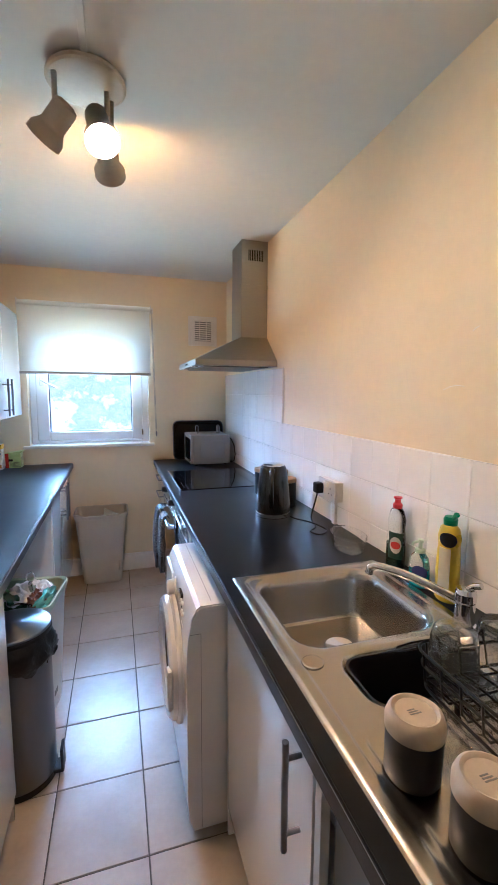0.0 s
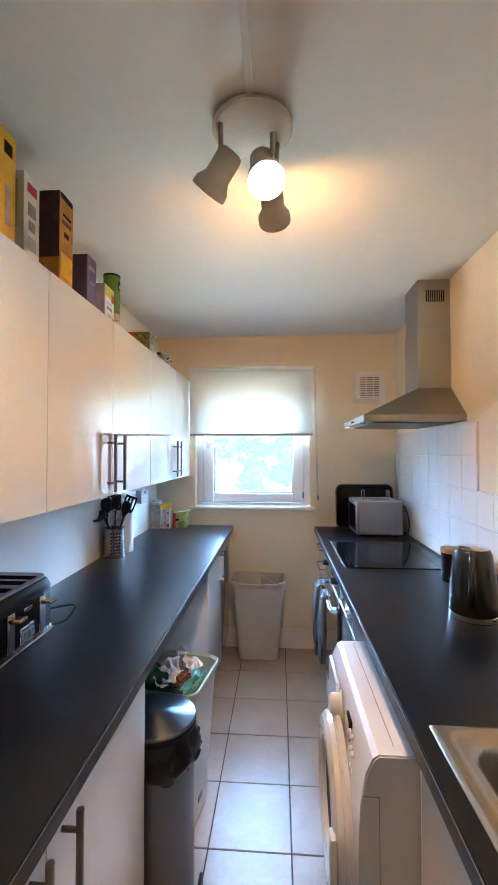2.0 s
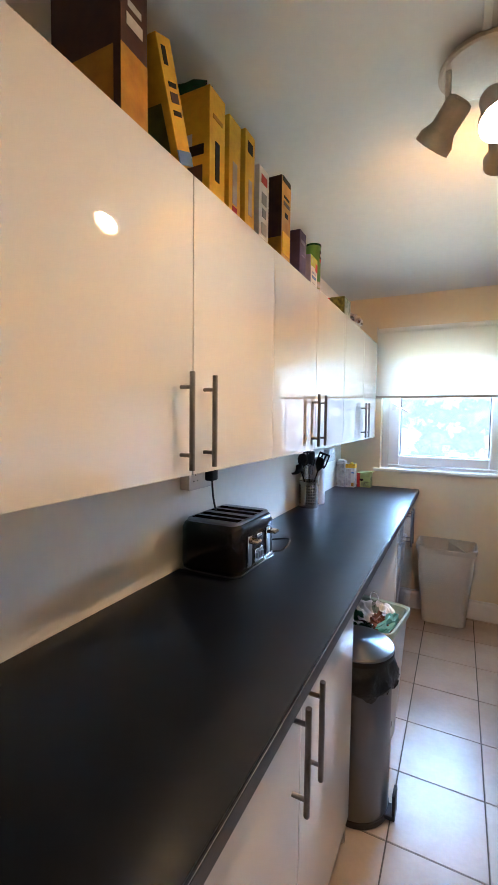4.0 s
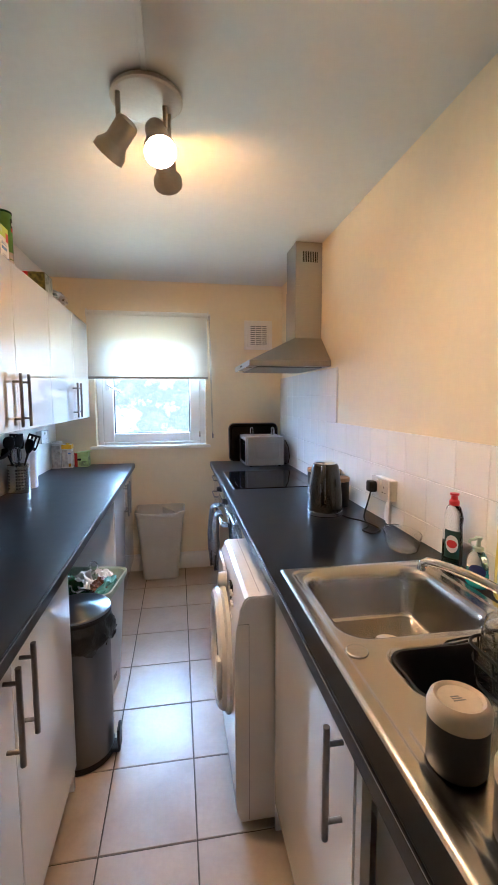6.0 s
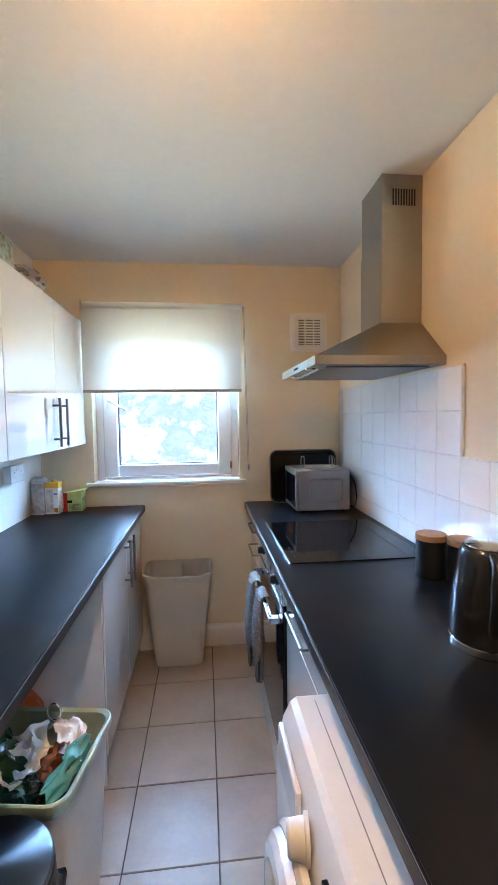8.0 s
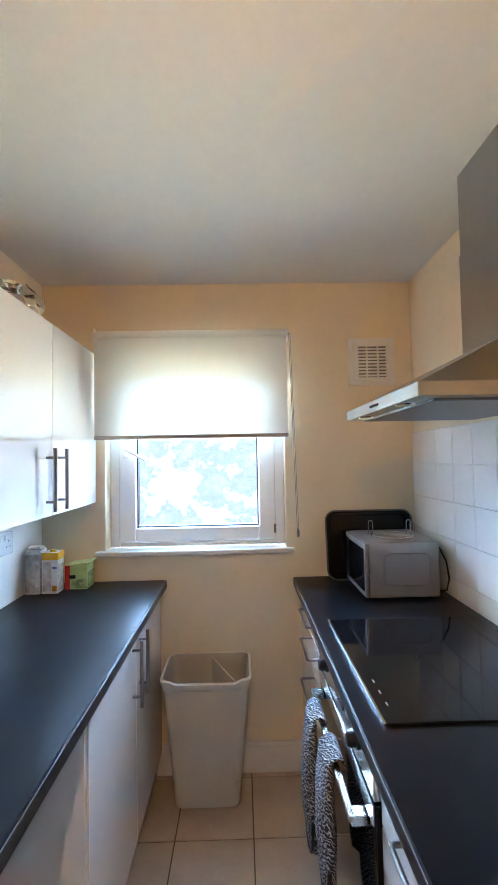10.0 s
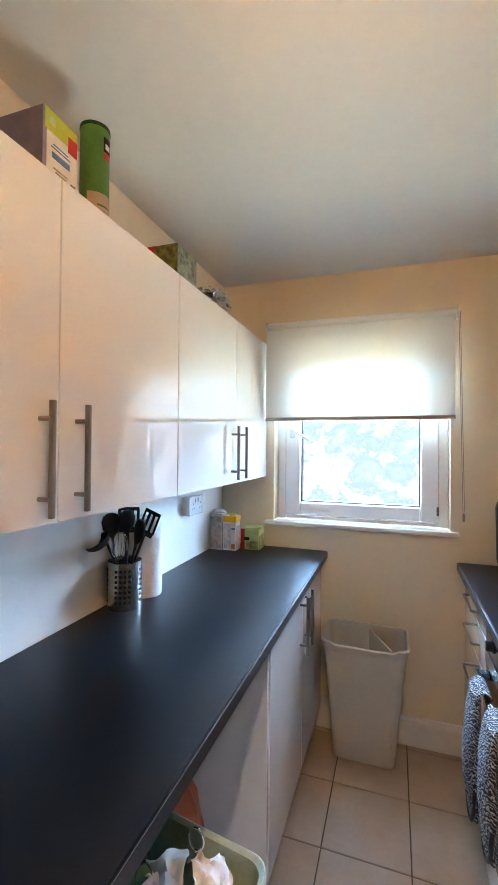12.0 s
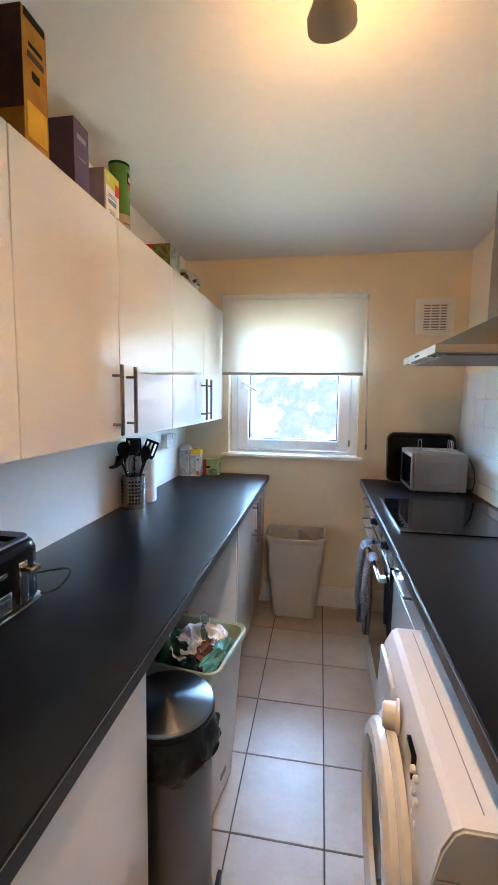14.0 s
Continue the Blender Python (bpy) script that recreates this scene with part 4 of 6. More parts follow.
def tumbler(at, label):
    t = thing("stoneware_cup", at, label, "cup", "upturned cups on the drainer")
    part("cup", lathe([(0.032, 0.0), (0.037, 0.0), (0.0395, 0.004), (0.0400, 0.070), (0.039, 0.072), (0.034, 0.072)], at, 36), M_CUP, t, "charcoal glazed side", smooth=45)
    bm = lathe([(0.039, 0.070), (0.0412, 0.071), (0.0416, 0.086), (0.038, 0.096), (0.033, 0.0995), (0.030, 0.098), (0.028, 0.0955), (0, 0.0955)], at, 36)
    b = part("base", bm, M_STONE, t, "cream unglazed base", smooth=45)
    for k in range(3):
        part("maker_mark", box(at[0] - 0.010, at[0] + 0.008 - 0.003 * k, at[1] - 0.004 + 0.004 * k, at[1] - 0.002 + 0.004 * k, at[2] + 0.0952, at[2] + 0.0959), M_GREYMARK, b, "small grey stamp")


SZ = TOP + 0.0035
tumbler((2.232, 1.118, SZ), "upturned charcoal stoneware cup on the drainer")
tumbler((2.247, 1.005, SZ), "upturned charcoal stoneware cup on the drainer")

rack = thing("dish_rack", (2.48, 1.06, SZ), "black wire dish rack standing on the drainer", "dish rack")
rx0, rx1, ry0, ry1 = 2.352, 2.628, 0.87, 1.275
for z, g in ((SZ + 0.012, 0.010), (SZ + 0.055, 0.004), (SZ + 0.082, 0.0)):
    loop = [(x, y, z) for x, y in round_rect(rx0 + g, rx1 - g, ry0 + g, ry1 - g, 0.03, 4)]
    part("rim_wire", tube(loop, 0.0028 if z < SZ + 0.09 else 0.0038, 10, closed=True), M_WIRE, rack, smooth=60)
for k in range(9):
    y = ry0 + 0.03 + (ry1 - ry0 - 0.06) * k / 8
    part("cross_wire", tube([(rx0, y, SZ + 0.082), (rx0 + 0.006, y, SZ + 0.03), (rx0 + 0.02, y, SZ + 0.012), (rx1 - 0.02, y, SZ + 0.012), (rx1 - 0.006, y, SZ + 0.03), (rx1, y, SZ + 0.082)], 0.0022, 10), M_WIRE, rack, smooth=60)
for k in range(7):
    x = rx0 + 0.03 + (rx1 - rx0 - 0.06) * k / 6
    part("cross_wire", tube([(x, ry0, SZ + 0.082), (x, ry0 + 0.012, SZ + 0.014), (x, ry1 - 0.012, SZ + 0.014), (x, ry1, SZ + 0.082)], 0.0022, 10), M_WIRE, rack, smooth=60)
for x, y in ((rx0 + 0.03, ry0 + 0.03), (rx1 - 0.03, ry0 + 0.03), (rx0 + 0.03, 1.190), (rx1 - 0.03, 1.190)):
    part("foot", tube([(x, y, SZ), (x, y, SZ + 0.013)], 0.006, 12), M_WIRE, rack)
part("side_loop", tube([(rx0, 1.262, SZ + 0.082), (2.346, 1.290, SZ + 0.060), (2.350, 1.322, SZ + 0.040), (2.366, 1.336, SZ + 0.036), (2.40, 1.335, SZ + 0.040), (2.44, 1.275, SZ + 0.082)], 0.0020, 12), M_WIRE, rack, "bent wire arm", smooth=60)


def drinking_glass(at, r, h):
    g = [(r * 0.86, 0), (r, 0.004), (r * 0.98, h * 0.35), (r * 0.90, h * 0.8), (r * 0.80, h - 0.004), (r * 0.72, h), (r * 0.45, h), (0, h - 0.003), (0, h - 0.009), (r * 0.55, h - 0.010), (r * 0.76, h - 0.016), (r * 0.90, h * 0.35), (r * 0.91, 0.004), (r * 0.86, 0)]
    solid("drinking_glass", lathe(g, at, 40), M_THINGLASS, "upturned clear drinking glass by the dish rack", "glass", "drinking glasses in the rack", smooth=40)


drinking_glass((2.400, 1.226, SZ + 0.0185), 0.044, 0.116)
drinking_glass((2.498, 1.222, SZ + 0.0185), 0.042, 0.112)
m = pose(2.575, 1.065, SZ + 0.125, 78, 0, 12)
solid("dinner_plate", lathe([(0, 0), (0.06, 0), (0.066, 0.003), (0.095, 0.012), (0.108, 0.016), (0.108, 0.019), (0.093, 0.016), (0.064, 0.006), (0, 0.005)], (0, 0, 0), 48, m=m), M_WHITE, "white dinner plate standing in the dish rack", "plate", smooth=40)


# ---- sockets and cables ----
def wall_socket(at, out, label):
    """Double wall socket: at is the centre on the wall; out: +1 or -1 along x."""
    s = thing("wall_socket", at, label, "socket")
    x, y, z = at
    a, b = sorted((x, x + out * 0.030))
    part("back_box", box(a, b, y - 0.071, y + 0.071, z - 0.041, z + 0.041, 0.003), M_WHITE2, s)
    a, b = sorted((x + out * 0.030, x + out * 0.040))
    f = part("face_plate", box(a, b, y - 0.073, y + 0.073, z - 0.043, z + 0.043, 0.004), M_WHITE, s)
    xf = x + out * 0.040
    for oy in (-0.036, 0.036):
        for dy, dz, w, h in ((0, 0.010, 0.004, 0.008), (-0.011, -0.012, 0.006, 0.004), (0.011, -0.012, 0.006, 0.004)):
            a, b = sorted((xf - out * 0.001, xf + out * 0.0006))
            part("pin_hole", box(a, b, y + oy + dy - w / 2, y + oy + dy + w / 2, z + dz - h / 2, z + dz + h / 2), M_BLACK, f)
        a, b = sorted((xf, xf + out * 0.004))
        part("switch", box(a, b, y + oy * 0.42 - 0.006, y + oy * 0.42 + 0.006, z + 0.014, z + 0.034, 0.0015), M_WHITE2, f)
    return s


def plug(at, out, points, label):
    p = thing("plug_and_cable", at, label, "plug")
    x, y, z = at
    a, b = sorted((x, x + out * 0.034))
    part("plug_top", box(a, b, y - 0.021, y + 0.021, z - 0.026, z + 0.020, 0.008, seg=3), M_BLACK, p)
    smooth_pts = []
    for i in range(len(points) - 1):
        p0, p1, p2, p3 = [Vector(points[max(0, min(len(points) - 1, i + k))]) for k in (-1, 0, 1, 2)]
        for s in range(8):
            t = s / 8
            smooth_pts.append(0.5 * ((2 * p1) + (p2 - p0) * t + (2 * p0 - 5 * p1 + 4 * p2 - p3) * t * t + (3 * p1 - p0 - 3 * p2 + p3) * t * t * t))
    smooth_pts.append(Vector(points[-1]))
    part("cable", tube(smooth_pts, 0.0036, 10), M_BLACK, p, smooth=60)


wall_socket((EX - 0.009, 2.225, 1.035), -1, "white double socket on tiled splashback")
tagged(part("trim", box(EX - 0.022, EX - 0.009, 2.195, 2.22, TOP, 0.992, 0.002), M_WHITE2, None, "short white cable trunking below the socket"), "", "cable trunking", "", "structure")
XC = EX - 0.049
plug((XC, 2.262, 1.040), -1, [(XC - 0.02, 2.262, 1.015), (XC - 0.03, 2.265, 0.97), (XC - 0.05, 2.255, 0.91), (2.60, 2.18, TOP + 0.004), (2.555, 2.135, TOP + 0.004), (2.575, 2.09, TOP + 0.004), (2.625, 2.13, TOP + 0.004), (2.60, 2.22, TOP + 0.010), (2.57, 2.30, TOP + 0.004), (2.555, 2.335, TOP + 0.006)], "black kettle plug and coiled cable on worktop")
wall_socket((WX, 2.010, 1.198), 1, "white double socket under the wall cabinets")
plug((WX + 0.040, 2.048, 1.205), 1, [(WX + 0.06, 2.048, 1.180), (WX + 0.066, 2.050, 1.11), (WX + 0.06, 2.10, 1.02), (WX + 0.03, 2.20, 0.95), (WX + 0.05, 2.26, TOP + 0.004), (1.02, 2.315, TOP + 0.004), (1.13, 2.325, TOP + 0.030), (1.19, 2.285, TOP + 0.045), (1.185, 2.235, TOP + 0.02), (1.158, 2.20, TOP + 0.018)], "black toaster plug with looping cable")
wall_socket((WX, 3.705, 1.145), 1, "white double socket on the pale wall")

# ---- along the right worktop ----
kt = (2.498, 2.405, TOP)
kettle = thing("kettle", kt, "dark grey electric kettle with chrome base ring", "kettle")
part("base_ring", lathe([(0, 0), (0.076, 0), (0.078, 0.003), (0.077, 0.018), (0.074, 0.020), (0, 0.020)], kt, 40), M_CHROME, kettle, "chrome base ring")
body = part("body", lathe([(0.072, 0.018), (0.0765, 0.022), (0.0755, 0.06), (0.070, 0.13), (0.062, 0.19), (0.057, 0.215), (0.052, 0.224), (0.047, 0.227)], kt, 48), M_KETTLE, kettle, smooth=40)
part("lid", lathe([(0.049, 0.222), (0.048, 0.229), (0.040, 0.233), (0.015, 0.236), (0, 0.236)], kt, 40), M_CHROME, kettle, "brushed steel lid")
hx, hy = -0.42, -0.91
pts = [(kt[0] + hx * r, kt[1] + hy * r, TOP + z) for r, z in ((0.052, 0.214), (0.075, 0.217), (0.092, 0.205), (0.098, 0.17), (0.097, 0.12), (0.091, 0.075), (0.078, 0.060), (0.068, 0.066))]
part("handle", tube(pts, 0.0115, 16), M_KETTLE, kettle, smooth=60)
part("spout", loft([[(kt[0] - hx * r + sx * 0.91, kt[1] - hy * r - sx * 0.42, TOP + z) for sx in (-w, 0, w)] for r, z, w in ((0.050, 0.17, 0.012), (0.070, 0.205, 0.018), (0.074, 0.222, 0.016))], cap0=False, cap1=False), M_KETTLE, kettle)


def canister(at):
    c = thing("canister", at, "black storage canister with bamboo lid", "canister", "canisters behind the kettle")
    part("jar", lathe([(0, 0), (0.044, 0), (0.046, 0.003), (0.046, 0.118), (0.044, 0.120), (0, 0.120)], at, 36), M_BLACK, c)
    part("lid", lathe([(0.045, 0.120), (0.0475, 0.121), (0.0475, 0.137), (0.046, 0.139), (0, 0.139)], at, 36), M_WOOD, c, "bamboo lid")


canister((2.590, 2.805, TOP))
canister((2.655, 2.735, TOP))
canister((2.612, 2.525, TOP))

# microwave in the far corner
micro = thing("microwave", (2.50, 3.88, TOP), "small silver microwave oven with dark glass door", "microwave")
M_MICRO = material("silver_paint", (0.33, 0.315, 0.305), 0.36, 0.55, vary=0.04, scale=6, bump=0.01)
mx0, mx1, my0, my1, mz0, mz1 = 2.368, 2.648, 3.735, 4.035, TOP + 0.010, 1.116
part("casing", box(mx0, mx1, my0, my1, mz0, mz1, 0.006), M_MICRO, micro)
outer = [(mx0 + 0.060 + 0.18 * u, my0, mz0 + 0.045 + 0.125 * v) for u, v in round_rect(0, 1, 0, 1, 0.16, 5)]
part("pressed_panel", tube(outer, 0.0026, 10, closed=True), M_MICRO, micro, "pressed side panel", smooth=60)
md = part("door", box(mx0 - 0.016, mx0 - 0.001, my0 + 0.001, my1 - 0.001, mz0 + 0.002, mz1 - 0.002, 0.004), M_MICRO, micro)
part("door_glass", box(mx0 - 0.0185, mx0 - 0.015, my0 + 0.012, my1 - 0.062, mz0 + 0.024, mz1 - 0.026, 0.001), M_GLASSBLACK, md, "dark glass")
part("control_panel", box(mx0 - 0.018, mx0 - 0.015, my1 - 0.055, my1 - 0.008, mz0 + 0.020, mz1 - 0.022, 0.001), M_BLACK, md, "black control strip")
for y in (my0 + 0.03, my1 - 0.03):
    for x in (mx0 + 0.03, mx1 - 0.03):
        part("foot", lathe([(0.011, 0), (0.012, 0.011), (0, 0.011)], (x, y, TOP), 12), M_BLACK, micro)
part("power_cable", tube([(mx1 - 0.002, 3.79, 1.085), (mx1 + 0.022, 3.785, 1.082), (mx1 + 0.042, 3.77, 1.03), (mx1 + 0.050, 3.765, 0.96), (mx1 + 0.045, 3.78, 0.91), (mx1 + 0.010, 3.80, 0.900), (mx1 + 0.02, 3.9, TOP + 0.005)], 0.0035, 10), M_BLACK, micro, "black power cable", smooth=60)

tray = thing("oven_tray", (2.47, 4.075, TOP), "dark non-stick baking tray leaning against the wall", "tray")
ox0, ox1, oz0, oz1 = 2.262, 2.672, TOP, 1.205
lean = lambda x, z, d: (x, NY - 0.020 - d - 0.035 * (1 - (z - oz0) / (oz1 - oz0)), z)
loops = []
for grow, d in ((-0.030, 0.0), (-0.022, 0.022), (-0.004, 0.024), (0.0, 0.021), (-0.004, 0.018), (-0.018, 0.016), (-0.034, -0.006)):
    loops.append([lean(x, z, d) for x, z in round_rect(ox0 - grow, ox1 + grow, oz0 - grow, oz1 + grow, 0.045 + grow * 0.5, 6)])
part("pan", loft(loops), M_BLACKGLOSS, tray, smooth=50)
part("rolled_rim", tube([lean(x, z, 0.022) for x, z in round_rect(ox0 + 0.003, ox1 - 0.003, oz0 + 0.003, oz1 - 0.003, 0.045, 6)], 0.0042, 10, closed=True), M_DARKSTEEL, tray, "worn grey rolled rim", smooth=60)

wire = thing("wire_grill_rack", (2.52, 3.88, 1.116), "steel wire grill rack upside down on microwave", "grill rack")
part("ring", tube([(2.510 + 0.085 * math.cos(a), 3.875 + 0.085 * math.sin(a), 1.1195) for a in [2 * math.pi * i / 36 for i in range(36)]], 0.0026, 10, closed=True), M_CHROME, wire, smooth=60)
for k in range(5):
    o = -0.056 + 0.028 * k
    h = math.sqrt(0.085 ** 2 - o * o)
    part("bar", tube([(2.510 - h, 3.875 + o, 1.1195), (2.510 + h, 3.875 + o, 1.1195)], 0.0018, 8), M_CHROME, wire, smooth=60)
for a in (165, 15, 330):
    cx, cy2 = 2.510 + 0.085 * math.cos(radians(a)), 3.875 + 0.085 * math.sin(radians(a))
    part("leg", tube([(cx - 0.010, cy2, 1.120), (cx - 0.010, cy2, 1.170), (cx - 0.006, cy2, 1.178), (cx + 0.004, cy2, 1.178), (cx + 0.008, cy2, 1.170), (cx + 0.008, cy2, 1.120)], 0.0022, 8), M_CHROME, wire, smooth=60)

# ---- along the left worktop ----
toaster = thing("toaster", (1.05, 2.055, TOP), "black and chrome four-slice toaster with gold-tipped levers", "toaster")
tx0, tx1, ty0, ty1 = 0.936, 1.164, 1.908, 2.212
ring = lambda gx, gy, z, r: [(x, y, TOP + z) for x, y in round_rect(tx0 + gx, tx1 - gx, ty0 + gy, ty1 - gy, r, 6)]
part("base", loft([ring(-0.004, -0.004, 0.008, 0.045), ring(-0.008, -0.008, 0.012, 0.048), ring(-0.008, -0.008, 0.018, 0.048), ring(0.0, 0.0, 0.022, 0.045)]), M_CHROME, toaster, "chrome base band", smooth=45)
part("body", loft([ring(0.004, 0.004, 0.020, 0.040), ring(0.0, 0.0, 0.030, 0.045), ring(0.0, 0.0, 0.145, 0.045), ring(0.006, 0.006, 0.163, 0.042), ring(0.016, 0.016, 0.172, 0.036)]), M_BLACKGLOSS, toaster, smooth=45)
topm = part("top_plate", loft([ring(0.014, 0.014, 0.170, 0.036), ring(0.016, 0.016, 0.176, 0.034), ring(0.022, 0.022, 0.178, 0.03)]), M_DARKSTEEL, toaster, "grey steel top plate", smooth=45)
for y in (1.968, 2.020, 2.084, 2.136):
    part("slot", box(tx0 + 0.030, tx1 - 0.026, y - 0.016, y + 0.016, TOP + 0.1765, TOP + 0.1792), M_HOLE, topm, "dark bread slot")
for y in (1.985, 2.130):
    lv = part("lever_plate", box(tx1 - 0.002, tx1 + 0.007, y - 0.014, y + 0.014, TOP + 0.030, TOP + 0.130, 0.003), M_CHROME, toaster, "chrome lever plate")
    part("lever", box(tx1 + 0.006, tx1 + 0.040, y - 0.017, y + 0.017, TOP + 0.110, TOP + 0.122, 0.004), M_BRASS, lv, "gold-toned lever")
part("control_panel", box(tx1 - 0.002, tx1 + 0.005, 2.028, 2.090, TOP + 0.030, TOP + 0.075, 0.003), M_CHROME, toaster, "chrome button panel")
for k in range(3):
    part("button", box(tx1 + 0.004, tx1 + 0.009, 2.034 + 0.018 * k, 2.048 + 0.018 * k, TOP + 0.042, TOP + 0.062, 0.002), M_DARKSTEEL, toaster)
part("browning_dial", box(tx1 - 0.002, tx1 + 0.006, 2.040, 2.078, TOP + 0.112, TOP + 0.124, 0.002), M_CHROME, toaster)
for x in (tx0 + 0.03, tx1 - 0.03):
    for y in (ty0 + 0.04, ty1 - 0.04):
        part("foot", lathe([(0.012, 0), (0.012, 0.010), (0, 0.010)], (x, y, TOP), 12), M_BLACK, toaster)

pt = (0.992, 3.110, TOP)
pot = thing("utensil_pot", pt, "perforated stainless steel utensil pot", "utensil pot")
part("pot", lathe([(0, 0), (0.053, 0), (0.055, 0.002), (0.055, 0.150), (0.0562, 0.152), (0.054, 0.153), (0.053, 0.150), (0.053, 0.004), (0, 0.004)], pt, 48), M_SINK, pot)
for k in range(24):
    if k % 6 > 3:
        continue
    a = 2 * math.pi * k / 24 + 0.1
    for j in range(7):
        z = TOP + 0.028 + 0.0165 * j
        m = Matrix.Translation((pt[0] + 0.0549 * math.cos(a), pt[1] + 0.0549 * math.sin(a), z)) @ Matrix.Rotation(a, 4, "Z") @ Matrix.Rotation(radians(90), 4, "Y")
        part("hole", lathe([(0, 0.0008), (0.0048, 0.0008), (0.0052, 0)], (0, 0, 0), 10, m=m), M_BLACK, pot)


def utensil(base, tip, kind, label, roll=0.0):
    u = thing(kind, base, label, kind.replace("_", " "), "utensils in the pot")
    b, t = Vector(base), Vector(tip)
    d = (t - b).normalized()
    part("handle", tube([b, b + (t - b) * 0.5, t], 0.0045, 12), M_CHROME if kind in ("whisk", "tongs") else M_BLACK, u, smooth=60)
    m = Matrix.Translation(t) @ d.to_track_quat("Z", "Y").to_matrix().to_4x4() @ Matrix.Rotation(roll, 4, "Z")
    if kind == "ladle":
        bm = lathe([(0, -0.030), (0.022, -0.027), (0.038, -0.016), (0.044, 0.0), (0.042, 0.0), (0.036, -0.014), (0.020, -0.024), (0, -0.027)], (0, 0, 0), 28, m=Matrix.Translation(t + Vector((-0.026, -0.020, 0.012))) @ pose(0, 0, 0, 25, -20, 0))
    elif kind == "turner":
        rows = [(-0.004, 0.030), (0.014, 0.036), (0.070, 0.036), (0.082, 0.034)]
        bm = bmesh.new()
        cols = [-1.0, -0.74, -0.46, -0.14, 0.14, 0.46, 0.74, 1.0]
        grid = [[bm.verts.new((c * w, 0, z)) for c in cols] for z, w in rows]
        for r in range(3):
            for c in range(7):
                if not (r == 1 and c in (1, 3, 5)):
                    bm.faces.new((grid[r][c], grid[r][c + 1], grid[r + 1][c + 1], grid[r + 1][c]))
        bmesh.ops.solidify(bm, geom=list(bm.faces), thickness=0.003)
        bm.transform(m)
    elif kind == "whisk":
        bm = None
        for k in range(4):
            q = Matrix.Rotation(math.pi * k / 4, 4, "Z")
            bm = tube([m @ q @ Vector((0.026 * math.sin(s) * (1 if s < math.pi else 1), 0, 0.045 - 0.045 * math.cos(s))) for s in [2 * math.pi * i / 20 for i in range(21)]], 0.0011, 6, bm)
    else:
        loops = [[m @ Vector((w * math.cos(2 * math.pi * i / 20), 0.006 * math.sin(2 * math.pi * i / 20), z)) for i in range(20)] for z, w in ((-0.006, 0.006), (0.006, 0.016), (0.026, 0.029), (0.050, 0.031), (0.068, 0.024), (0.076, 0.010))]
        bm = loft(loops)
    part("head", bm, M_CHROME if kind == "whisk" else M_BLACK, u, smooth=60)


bz = TOP + 0.006
utensil((pt[0] + 0.02, pt[1] + 0.02, bz), (pt[0] - 0.030, pt[1] - 0.055, TOP + 0.215), "ladle", "black nylon ladle in the steel pot")
utensil((pt[0] - 0.02, pt[1] - 0.01, bz), (pt[0] + 0.055, pt[1] + 0.030, TOP + 0.235), "turner", "black slotted turner in the steel pot", 0.9)
utensil((pt[0] - 0.01, pt[1] + 0.02, bz), (pt[0] + 0.012, pt[1] - 0.010, TOP + 0.245), "spoon", "black nylon spoon in the steel pot", 0.5)
utensil((pt[0] + 0.0, pt[1] - 0.02, bz), (pt[0] + 0.060, pt[1] - 0.025, TOP + 0.220), "spoon", "black nylon spoon in the steel pot", 1.2)
utensil((pt[0] + 0.015, pt[1] - 0.02, bz), (pt[0] - 0.010, pt[1] + 0.030, TOP + 0.240), "turner", "black slotted turner in the steel pot", 0.2)
utensil((pt[0] - 0.015, pt[1] - 0.02, bz), (pt[0] + 0.004, pt[1] - 0.038, TOP + 0.165), "whisk", "steel wire whisk in the steel pot")
utensil((pt[0] - 0.025, pt[1] + 0.0, bz), (pt[0] - 0.028, pt[1] - 0.030, TOP + 0.235), "spoon", "black nylon spoon in the steel pot", 0.9)

solid("kitchen_roll", lathe([(0.020, 0.0), (0.058, 0.0), (0.0600, 0.004), (0.0600, 0.271), (0.058, 0.275), (0.020, 0.275), (0.019, 0.27), (0.019, 0.004)], (0.987, 3.240, TOP + 0.0002), 44), M_KITCHENROLL, "white kitchen paper roll standing upright", "kitchen roll")


def carton(name, x0, x1, y0, y1, z0, h, mat, label, marks=(), cat="carton", tilt=None, group=""):
    """A cardboard box; marks: (face, u0, u1, v0, v1, material), u and v as shares of the face; faces: 'front' looks along -y, 'side' along +x."""
    c = thing(name, ((x0 + x1) / 2, (y0 + y1) / 2, z0), label, cat, group)
    rot = Matrix.Identity(4)
    if tilt:
        px_, pz_ = (y1 if tilt < 0 else y0), z0
        rot = Matrix.Translation((0, px_, pz_)) @ Matrix.Rotation(radians(tilt), 4, "X") @ Matrix.Translation((0, -px_, -pz_))
    bm = box(x0, x1, y0, y1, z0, z0 + h, 0.0015)
    bm.transform(rot)
    b = part("box", bm, mat, c)
    for k, (face, u0, u1, v0, v1, mm) in enumerate(marks):
        proud = 0.0006 + 0.0003 * k
        if face == "front":
            bm = box(x0 + (x1 - x0) * u0, x0 + (x1 - x0) * u1, y0 - proud, y0 + 0.001, z0 + h * v0, z0 + h * v1)
        else:
            bm = box(x1 - 0.001, x1 + proud, y0 + (y1 - y0) * u0, y0 + (y1 - y0) * u1, z0 + h * v0, z0 + h * v1)
        bm.transform(rot)
        part("printed_panel", bm, mm, b, smooth=0)
    return c


